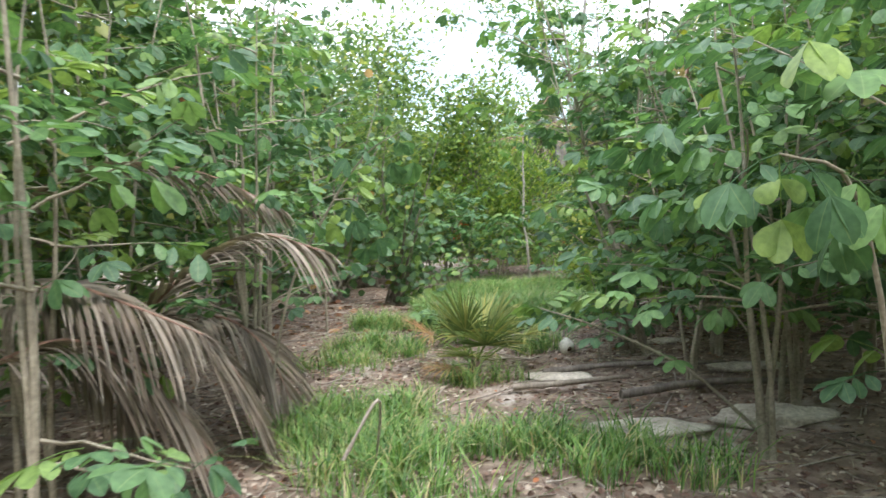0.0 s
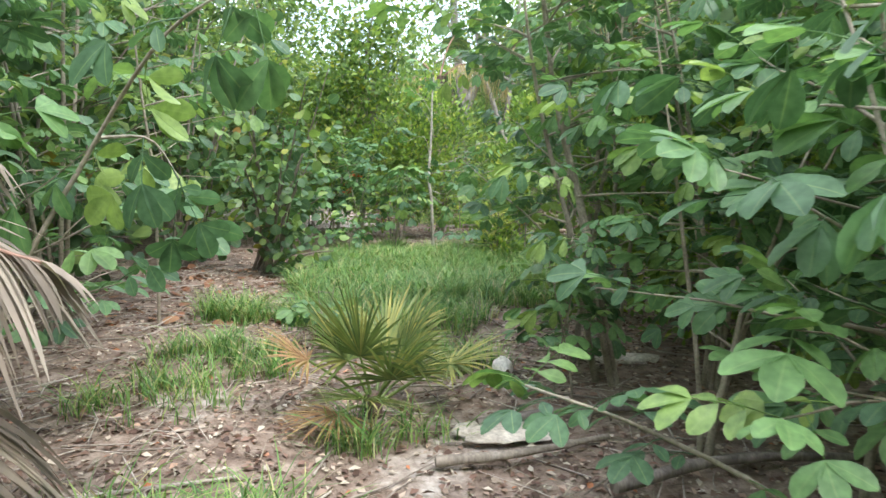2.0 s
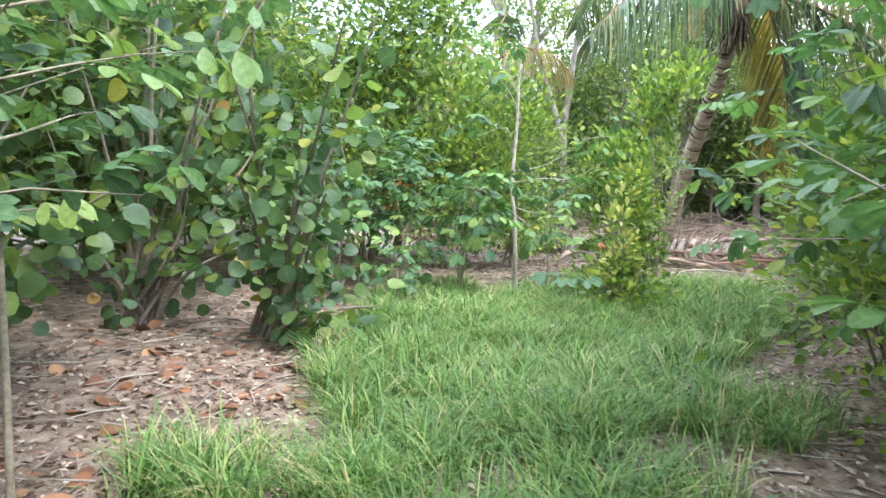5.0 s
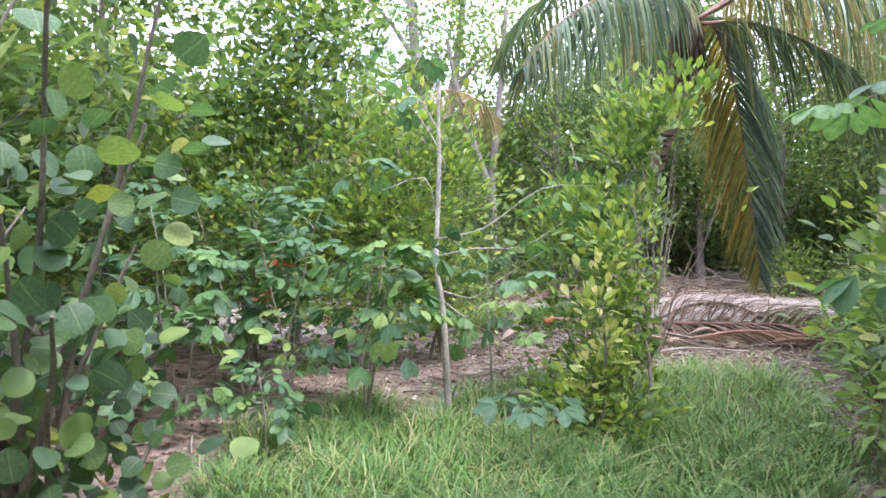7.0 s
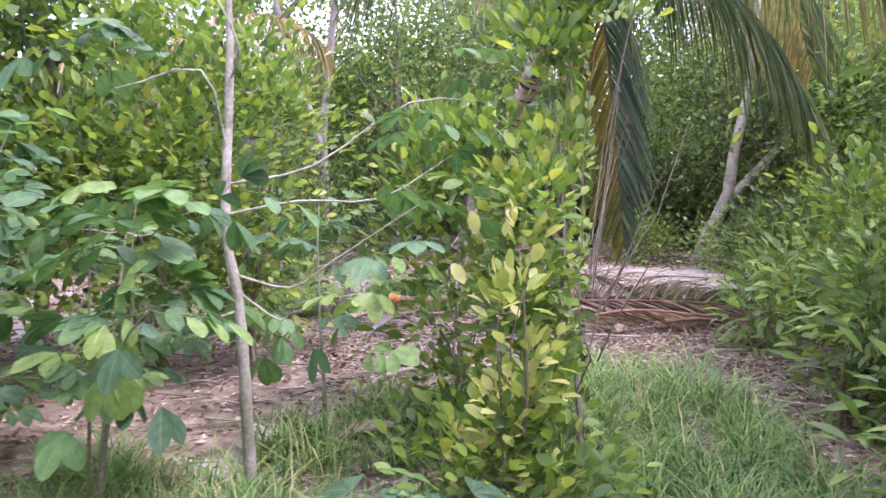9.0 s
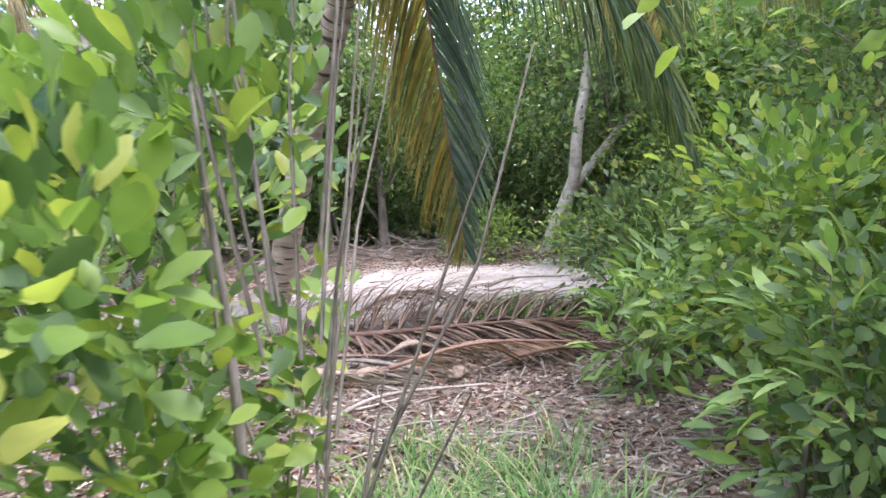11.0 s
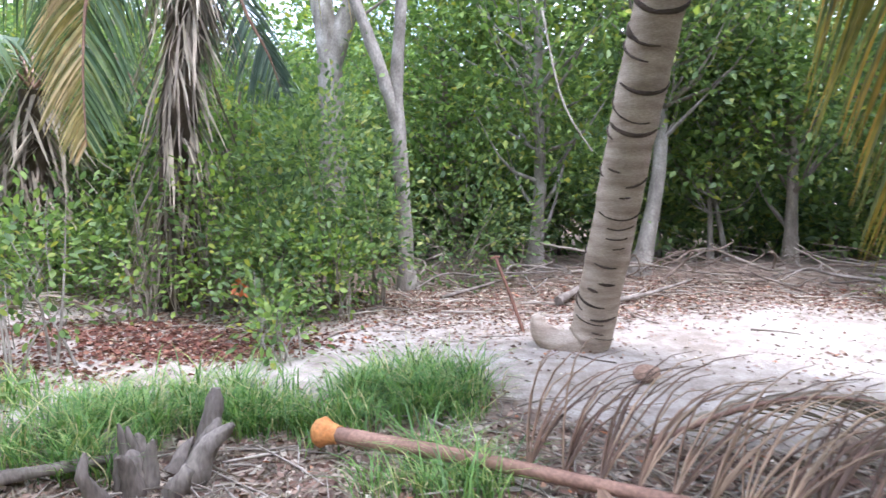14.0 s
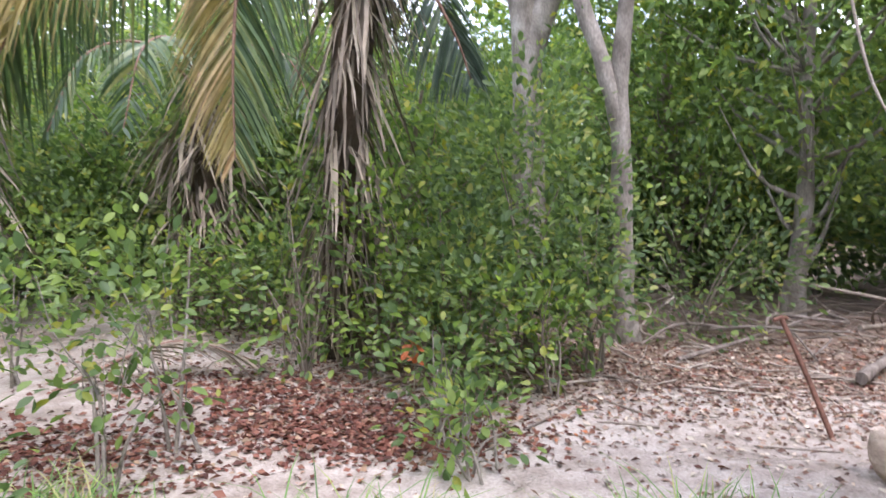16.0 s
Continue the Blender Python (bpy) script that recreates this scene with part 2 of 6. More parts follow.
half.inputs[1].default_value, half.inputs[2].default_value = 0.8, -0.4
t.links.new(half.outputs[0], blend.inputs[1])
t.links.new(blend.outputs[0], sand.inputs["Fac"])
edge = t.nodes.new("ShaderNodeMath")
edge.operation = "MULTIPLY_ADD"
t.links.new(n2.outputs["Fac"], edge.inputs[0])
edge.inputs[1].default_value, edge.inputs[2].default_value = 0.9, -0.45
push = t.nodes.new("ShaderNodeMath")
t.links.new(sandy.outputs["Fac"], push.inputs[0])
t.links.new(edge.outputs[0], push.inputs[1])
cut = t.nodes.new("ShaderNodeMapRange")
cut.inputs["From Min"].default_value, cut.inputs["From Max"].default_value = 0.3, 0.62
t.links.new(push.outputs[0], cut.inputs["Value"])
base = mix_node(t, cut.outputs["Result"], soil.outputs["Color"], sand.outputs["Color"])
grain = ramp_node(t, ((0.3, (0.78, 0.77, 0.76)), (0.7, (1.12, 1.12, 1.12))))
t.links.new(n3.outputs["Fac"], grain.inputs["Fac"])
t.links.new(mix_node(t, 1.0, base, grain.outputs["Color"], "MULTIPLY"), p.inputs["Base Color"])
p.inputs["Roughness"].default_value = 0.95
p.inputs["Specular IOR Level"].default_value = 0.15
bp = t.nodes.new("ShaderNodeBump")
bp.inputs["Strength"].default_value, bp.inputs["Distance"].default_value = 0.6, 0.03
hs = t.nodes.new("ShaderNodeMath")
t.links.new(n2.outputs["Fac"], hs.inputs[0])
t.links.new(n3.outputs["Fac"], hs.inputs[1])
t.links.new(hs.outputs[0], bp.inputs["Height"])
t.links.new(bp.outputs[0], p.inputs["Normal"])
GROUND = gm

# ---- geometry helpers ----


class Geo:
    """Gathers vertices and faces of one mesh."""

    def __init__(self):
        self.v, self.f, self.n = [], [], 0

    def add(self, v, f):
        v = np.asarray(v, float).reshape(-1, 3)
        f = np.asarray(f, int)
        self.v.append(v)
        self.f.append(f + self.n)
        self.n += len(v)
        return self

    def mesh(self, name, origin=(0, 0, 0), smooth=True):
        me = bpy.data.meshes.new(name)
        if not self.v:
            return me
        v = np.concatenate(self.v) - np.asarray(origin, float)
        idx = np.concatenate([f.ravel() for f in self.f])
        tot = np.concatenate([np.full(len(f), f.shape[1]) for f in self.f])
        me.vertices.add(len(v))
        me.vertices.foreach_set("co", v.ravel().astype(np.float32))
        me.loops.add(len(idx))
        me.loops.foreach_set("vertex_index", idx.astype(np.int32))
        me.polygons.add(len(tot))
        me.polygons.foreach_set("loop_start", np.concatenate([[0], np.cumsum(tot)[:-1]]).astype(np.int32))
        me.polygons.foreach_set("loop_total", tot.astype(np.int32))
        me.update(calc_edges=True)
        me.validate()
        me.polygons.foreach_set("use_smooth", np.full(len(me.polygons), smooth))
        return me


def origin_of(ob):
    o = Vector((0, 0, 0))
    while ob is not None:
        o += ob.location
        ob = ob.parent
    return o


def part(name, geo, material, parent, label="", smooth=True):
    """Links gathered geometry, in world places, as one mesh under a thing or a part."""
    me = geo.mesh(name, origin_of(parent), smooth)
    me.materials.append(material)
    ob = new(name, me)
    ob.parent = parent
    return tagged(ob, label)


def thing(name, label, category, at, group=""):
    ob = new(name)
    ob.empty_display_size = 0.1
    ob.location = at
    return tagged(ob, label, category, group)


def lone(name, geo, material, label, category, at=(0, 0, 0), group="", kind="", smooth=True):
    """A thing that is one mesh."""
    me = geo.mesh(name, at, smooth)
    me.materials.append(material)
    ob = new(name, me)
    ob.location = at
    return tagged(ob, label, category, group, kind)


def unit(a):
    a = np.asarray(a, float)
    return a / np.maximum(np.linalg.norm(a, axis=-1, keepdims=True), 1e-9)


def bases(d, n):
    """Turns with y along d and z near n, for many leaves at once."""
    y = unit(d)
    x = unit(np.cross(y, n))
    return np.stack([x, y, np.cross(x, y)], axis=-1)


def scatter(geo, leaf, pos, d, n, size):
    lv, lf = leaf
    pos, size = np.asarray(pos, float), np.asarray(size, float)
    v = np.einsum("nij,kj->nki", bases(d, n), lv) * size[:, None, None] + pos[:, None, :]
    k = len(lv)
    for f in lf:
        f = np.asarray(f)
        faces = (f[None] + (np.arange(len(pos)) * k)[:, None, None]).reshape(-1, f.shape[1])
        geo.f.append(faces + geo.n)
    geo.v.append(v.reshape(-1, 3))
    geo.n += len(pos) * k


def tube(geo, pts, radii, sides=6, lump=0.0, seed=0):
    pts = np.asarray(pts, float)
    radii = np.broadcast_to(np.asarray(radii, float), (len(pts),))
    tan = unit(np.gradient(pts, axis=0))
    ref = np.array([0.31, 0.2, 0.93]) if abs(tan[0][2]) < 0.9 else np.array([1.0, 0.13, 0.0])
    x = unit(np.cross(tan, ref))
    y = np.cross(tan, x)
    a = np.arange(sides) / sides * 2 * math.pi
    r = radii[:, None] * np.ones(sides)
    if lump:
        r = r * (1 + lump * np.random.default_rng(seed).normal(size=r.shape))
    v = pts[:, None] + r[..., None] * (np.cos(a)[None, :, None] * x[:, None] + np.sin(a)[None, :, None] * y[:, None])
    i, j = np.meshgrid(np.arange(len(pts) - 1), np.arange(sides), indexing="ij")
    k = (j + 1) % sides
    f = np.stack([i * sides + j, i * sides + k, (i + 1) * sides + k, (i + 1) * sides + j], -1).reshape(-1, 4)
    geo.add(v, f)
    c = np.arange(sides)
    for ring, p0 in ((0, pts[0]), (len(pts) - 1, pts[-1])):
        geo.add(np.vstack([v[ring], p0[None]]), np.stack([c, (c + 1) % sides, np.full(sides, sides)], -1))


def spline(ctrl, n):
    """A smooth line through control points."""
    c = np.asarray(ctrl, float)
    c = np.vstack([2 * c[0] - c[1], c, 2 * c[-1] - c[-2]])
    out = []
    for u in np.linspace(0, len(c) - 3 - 1e-6, n):
        i = int(u)
        s = u - i
        p0, p1, p2, p3 = c[i : i + 4]
        out.append(0.5 * (2 * p1 + (p2 - p0) * s + (2 * p0 - 5 * p1 + 4 * p2 - p3) * s**2 + (3 * p1 - p0 - 3 * p2 + p3) * s**3))
    return np.array(out)


def blade(stations, fold=0.12, droop=0.15):
    """A leaf along y: (place, half width) rows, folded along its midrib and bent down."""
    v, f = [], []
    for s, w in stations:
        z = -droop * s * s
        v += [(-w, s, z + fold * w), (0, s, z), (w, s, z + fold * w)]
    for i in range(len(stations) - 1):
        a = 3 * i
        f += [(a, a + 1, a + 4, a + 3), (a + 1, a + 2, a + 5, a + 4)]
    return np.array(v), [np.array(f)]


def join_leaves(items):
    """Several (leaf, base, direction, normal, size) as one leaf."""
    vs, fs, n = [], [], 0
    for (lv, lf), b, d, nn, s in items:
        r = bases(np.array([d], float), np.array([nn], float))[0]
        vs.append(lv @ r.T * s + np.asarray(b, float))
        fs += [np.asarray(f) + n for f in lf]
        n += len(lv)
    return np.vstack(vs), fs


OBOVATE = blade(((0, 0.02), (0.12, 0.09), (0.4, 0.235), (0.68, 0.275), (0.88, 0.2), (1.0, 0.05)), 0.22, 0.22)
OVAL = blade(((0, 0.05), (0.35, 0.26), (0.7, 0.27), (1.0, 0.06)), 0.25, 0.12)
LANCE = blade(((0, 0.015), (0.2, 0.09), (0.5, 0.135), (0.8, 0.085), (1.0, 0.005)), 0.35, 0.3)
SIMPLE = blade(((0, 0.04), (0.45, 0.25), (1.0, 0.03)), 0.25, 0.15)
DIAMOND = (np.array([(0, 0, 0), (-0.27, 0.45, 0.08), (0, 1.0, -0.1), (0.27, 0.45, 0.08)]), [np.array([(0, 2, 1), (0, 3, 2)])])
CLUMP = join_leaves([(DIAMOND, (0.03 * k, 0.25 * k, 0), (math.cos(2.4 * k), math.sin(2.4 * k) + 0.4, 0.1), (0.2 * math.sin(k), 0.1, 1), 0.62) for k in range(4)])


ROUND = blade(((0, 0.03), (0.04, 0.22), (0.16, 0.40), (0.34, 0.50), (0.55, 0.52), (0.76, 0.42), (0.92, 0.24), (1.0, 0.04)), 0.16, 0.2)


def compound(pairs, drop, seed):
    """A spray of broad leaflets on one stalk."""
    g = np.random.default_rng(seed)
    items = []
    rib = Geo()
    tube(rib, [(0, 0, 0), (0, 0.3, 0.015), (0, 0.62, -0.03), (0, 0.8, -0.08)], [0.009, 0.008, 0.006, 0.004], 4)
    items.append(((np.vstack(rib.v), list(rib.f)), (0, 0, 0), (0, 1, 0), (0, 0, 1), 1))
    for k in range(pairs):
        s = 0.3 + 0.5 * k / max(pairs - 1, 1)
        for side in (-1, 1):
            d = (side * (0.9 - 0.25 * k / pairs), 0.45 + 0.3 * k / pairs, -drop - 0.15 * g.random())
            items.append((OBOVATE, (0.0, s, -0.02 - 0.08 * s * s), d, (0.25 * side * g.normal() - 0.3 * side, g.normal() * 0.2, 1), 0.40 + 0.13 * k / pairs + 0.05 * g.normal()))
    items.append((OBOVATE, (0, 0.8, -0.08), (0.1 * g.normal(), 1, -drop - 0.1), (g.normal() * 0.2, 0, 1), 0.52))
    return join_leaves(items)


COMPOUND = [compound(2, 0.15, 1), compound(2, 0.45, 2), compound(3, 0.25, 3), compound(2, 0.9, 4)]


def leaf_mesh(name, leaf, mat, stalk_points=0):
    g = Geo()
    g.v.append(leaf[0])
    g.f += [np.asarray(f) for f in leaf[1]]
    g.n = len(leaf[0])
    me = g.mesh(name)
    me.materials.append(mat)
    # every blade has its midrib on the middle one of three points a row
    blades = 3 * ((len(leaf[0]) - stalk_points) // 3)
    rib = np.concatenate([np.zeros(len(leaf[0]) - blades), np.tile([0.0, 1.0, 0.0], blades // 3)])
    att = me.attributes.new("rib", "FLOAT", "POINT")
    att.data.foreach_set("value", rib.astype(np.float32))
    return me


COMPOUND_MESH = [leaf_mesh("leaf", c, BIG_LEAF, 26) for c in COMPOUND]
ROUND_MESH = [leaf_mesh("leaf", ROUND, GRAPE_LEAF)]

WAY = np.array([(0.05, -3), (0.05, 0), (0.02, 1.6), (0.08, 3.2), (0.2, 4.5), (-0.1, 5.2), (-0.24, 5.95), (0.1, 6.6), (0.42, 7.3), (0.4, 8.4), (0.58, 9.4), (1.0, 9.8), (1.7, 10.6), (2.7, 11.5), (3.6, 12.4), (4.3, 13.3), (4.42, 14.2), (4.35, 15.0), (4.1, 16.2)])


def off_way(x, y):
    """Distance in plan from the trodden way."""
    p = np.stack([np.atleast_1d(x), np.atleast_1d(y)], -1).astype(float)
    best = np.full(len(p), 1e9)
    for a, b in zip(WAY[:-1], WAY[1:]):
        ab = b - a
        s = np.clip(((p - a) @ ab) / (ab @ ab), 0, 1)
        best = np.minimum(best, np.linalg.norm(p - a - s[:, None] * ab, axis=1))
    return best


# ---- the ground ----


def rise(x, y):
    """Height of the ground: gentle lumps."""
    x, y = np.asarray(x, float), np.asarray(y, float)
    near = np.clip((40 - np.abs(x - 5)) / 20, 0, 1)
    z = 0.022 * np.sin(1.7 * x + 0.6 * y) + 0.018 * np.sin(2.3 * y - 0.9 * x + 1) + 0.008 * np.sin(6.1 * x + 2 * np.sin(3 * y)) + 0.007 * np.sin(7.3 * y + 1.3 * np.sin(4 * x))
    return z * near - 0.01


def sandiness(x, y):
    x, y = np.asarray(x, float), np.asarray(y, float)
    near_edge = np.interp(x, [-8, 0, 3, 5.2, 6.2, 8, 10, 13], [17.0, 17.2, 17.9, 18.2, 16.8, 16.1, 15.4, 16])
    far_edge = np.interp(x, [-8, 0, 2, 3.2, 6, 9, 12, 14], [24, 24.5, 23, 20.6, 20.6, 20.9, 19.0, 18])
    s = np.clip(np.minimum((y - near_edge) / 0.6, (far_edge - y) / 1.2) + 0.5, 0, 1)
    s *= np.clip((12.8 - x) / 1.5, 0, 1)
    for cx, cy, r in ((1.0, 5.7, 0.5), (1.3, 4.1, 0.7), (-0.7, 6.4, 0.45), (0.5, 5.3, 0.35), (1.6, 13.3, 0.4), (-0.2, 10.2, 0.35), (2.3, 4.4, 0.5)):
        s = np.maximum(s, 0.62 * np.clip(1.3 - np.hypot(x - cx, y - cy) / r, 0, 1))
    return s


xs = np.concatenate([[-400, -200, -100, -50, -30, -20, -14, -10], np.arange(-7, 15, 0.14), [16, 18, 22, 30, 45, 70, 120, 220, 400]])
ys = np.concatenate([[-400, -200, -100, -50, -30, -18, -10, -6], np.arange(-3, 27, 0.14), [28, 30, 34, 40, 55, 80, 130, 230, 400]])
gx, gy = np.meshgrid(xs, ys)
g = Geo()
i, j = np.meshgrid(np.arange(len(ys) - 1), np.arange(len(xs) - 1), indexing="ij")
w = len(xs)
g.add(np.stack([gx, gy, rise(gx, gy)], -1), np.stack([i * w + j, i * w + j + 1, (i + 1) * w + j + 1, (i + 1) * w + j], -1).reshape(-1, 4))
ground = lone("ground", g, GROUND, "pale sand and brown soil strewn with dry litter", "ground", kind="structure")
att = ground.data.attributes.new("sand", "FLOAT", "POINT")
att.data.foreach_set("value", sandiness(gx, gy).ravel().astype(np.float32))

# ---- plants ----


def limbs(r, at, height, spread, stems, subs, lean=(0, 0), thick=0.02):
    """Stems and side branches of a shrub: stems, branches, and leaf places with their way."""
    stem_lines, twig_lines, spots, ways = [], [], [], []
    for s in range(stems):
        a = r.uniform(0, 2 * math.pi)
        out = np.array([math.cos(a), math.sin(a), 0]) * spread * r.uniform(0.35, 1.0) * (0.25 if stems == 1 else 1)
        h = height * r.uniform(0.72, 1.0)
        k = 7
        u = np.linspace(0, 1, k)
        wob = np.cumsum(r.normal(0, 0.035, (k, 3)) * [1, 1, 0], axis=0) * height * 0.35
        foot = np.array([r.normal(0, 0.05), r.normal(0, 0.05), -0.03]) * (stems > 1) + np.array([0, 0, -0.03 * (stems == 1)])
        line = np.asarray(at) + foot + u[:, None] * np.array([*lean, 0.0]) + (u**1.4)[:, None] * out + np.outer(u, [0, 0, h]) + wob * u[:, None]
        line = spline(line, 12)
        stem_lines.append((line, thick * (1 - 0.8 * np.linspace(0, 1, 12)) * r.uniform(0.8, 1.15)))
        for b in range(subs):
            q = int(r.uniform(0.25, 0.95) * 11)
            a2 = r.uniform(0, 2 * math.pi)
            d = unit(np.array([math.cos(a2), math.sin(a2), r.uniform(0.0, 0.7)]))
            ln = height * r.uniform(0.14, 0.34) * (1.2 - 0.5 * q / 11)
            v = np.linspace(0, 1, 6)
            tw = line[q] + np.outer(v * ln, d) + np.outer(v**2, [0, 0, -0.25 * ln * r.random()]) + np.cumsum(r.normal(0, 0.012, (6, 3)), 0)
            twig_lines.append((tw, thick * 0.4 * (1 - 0.75 * v)))
            for x in (0.35, 0.5, 0.65, 0.8, 0.92, 1.0):
                spots.append(line[q] + (tw[5] - line[q]) * x + (tw[min(5, int(x * 5))] - (line[q] + (tw[5] - line[q]) * (int(x * 5) / 5))))
                side = unit(np.cross(d, [0, 0, 1])) * (1 if len(spots) % 2 else -1)
                ways.append(d * 0.6 + side * 0.8 + r.normal(0, 0.25, 3))
        for q in range(6, 12):
            spots.append(line[q])
            a3 = r.uniform(0, 2 * math.pi)
            ways.append(np.array([math.cos(a3), math.sin(a3), 0.35]))
    return stem_lines, twig_lines, np.array(spots), np.array(ways)


def keep_clear(pos, gap=0.42):
    ok = (off_way(pos[:, 0], pos[:, 1]) > gap) | (pos[:, 2] > 2.15) | (pos[:, 2] < 0.4)
    return ok


def wood(e, stem_lines, twig_lines, mat, twigs_as="branch"):
    for line, rad in stem_lines:
        g = Geo()
        tube(g, line, rad, 7, 0.05, int(line[0][0] * 100) % 97)
        part("stem", g, mat, e)
    for line, rad in twig_lines:
        if off_way(line[-1][0], line[-1][1])[0] < 0.35:
            continue
        g = Geo()
        tube(g, line, rad, 4)
        part(twigs_as, g, mat, e)


def place_leaves(e, meshes, pos, d, n, size, r, label=""):
    """Each leaf an object of its own on shared meshes."""
    o = np.array(origin_of(e))
    turns = bases(d, n)
    for k in range(len(pos)):
        ob = new("leaf", meshes[int(r.integers(len(meshes)))])
        ob.parent = e
        m = Matrix([list(turns[k][q]) + [0] for q in range(3)] + [[0, 0, 0, 1]])
        ob.matrix_basis = Matrix.Translation(pos[k] - o) @ m @ Matrix.Scale(float(size[k]), 4)


def big_leaf_shrub(x, y, height, spread, stems, subs, seed, leaf=0.27, near=True, label="", lean=(0, 0), thick=0.022):
    """Young tree with sprays of broad soft leaflets."""
    r = np.random.default_rng(seed)
    at = np.array([x, y, float(rise(x, y))])
    e = thing("broadleaf_shrub", label or "slender grey-stemmed shrub with sprays of broad soft green leaves", "shrub", at, "broadleaf shrubs")
    sl, tl, pos, d = limbs(r, at, height, spread, stems, subs, lean, thick)
    wood(e, sl, tl, STEM)
    d = unit(d + np.array([0, 0, 0.05])) + r.normal(0, 0.12, d.shape)
    n = np.array([0, 0, 1.0]) + r.normal(0, 0.3, d.shape) + unit(d) * 0.1
    size = leaf * r.uniform(0.65, 1.2, len(pos))
    ok = keep_clear(pos, 0.6) & keep_clear(pos + unit(d) * size[:, None], 0.5)
    pos, d, n, size = pos[ok], d[ok], n[ok], size[ok]
    if near:
        place_leaves(e, COMPOUND_MESH, pos[:300], d[:300], n[:300], size[:300], r)
    else:
        g = Geo()
        kinds = r.integers(0, 3, len(pos))
        for k in range(3):
            m = kinds == k
            scatter(g, COMPOUND[k], pos[m], d[m], n[m], size[m])
        part("foliage", g, BIG_LEAF_FAR, e)
    return e


def dense_shrub(x, y, height, radius, count, leaf, mat, shape, seed, name="bush", label="", category="bush", stems=5, low=0.1, upright=0.5, group="", bark=None, clumps=34):
    """A bush whose leaves stand in clusters on many thin stems."""
    r = np.random.default_rng(seed)
    at = np.array([x, y, float(rise(x, y))])
    e = thing(name, label, category, at, group)
    c = r.normal(size=(clumps, 3))
    c = unit(c) * r.uniform(0.35, 1.0, (clumps, 1)) ** 0.6
    c[:, 2] = np.abs(c[:, 2]) if low < 0 else c[:, 2]
    mid = at + [0, 0, height * (0.5 + low / 2)]
    c = mid + c * [radius, radius, height * (0.5 - low / 2)]
    c += r.normal(0, 0.06, c.shape)
    for s in range(stems):
        tip = c[r.integers(clumps)]
        g = Geo()
        foot = at + [r.normal(0, 0.06), r.normal(0, 0.06), -0.03]
        tube(g, spline([foot, foot * 0.6 + tip * 0.4 + [0, 0, 0.12 * height] + r.normal(0, 0.04, 3), tip], 8), np.linspace(0.010 * height ** 0.5 + 0.003, 0.003, 8), 5)
        part("stem", g, bark or BARK, e)
    g = Geo()
    for q in c[::2]:
        foot = at + (q - at) * [0.3, 0.3, 0.55]
        tube(g, [foot, (foot + q) / 2 + r.normal(0, 0.03, 3), q], [0.005, 0.004, 0.002], 3)
    tagged(part("branchwork", g, bark or BARK, e), kind="stuff")
    which = r.integers(0, clumps, count)
    sd = radius * 1.15 / clumps**0.36
    off = r.normal(0, 1, (count, 3)) * sd * [1, 1, 0.8]
    pos = c[which] + off
    pos[:, 2] = np.maximum(pos[:, 2], at[2] + 0.04)
    d = unit(off) + unit(pos - mid) * 0.5 + np.array([0, 0, upright]) + r.normal(0, 0.3, (count, 3))
    n = np.array([0, 0, 1.0]) + r.normal(0, 0.45, (count, 3))
    ok = keep_clear(pos, 0.3)
    g = Geo()
    scatter(g, shape, pos[ok], d[ok], n[ok], leaf * r.uniform(0.6, 1.2, ok.sum()))
    tagged(part("foliage", g, mat, e), kind="stuff")
    return e


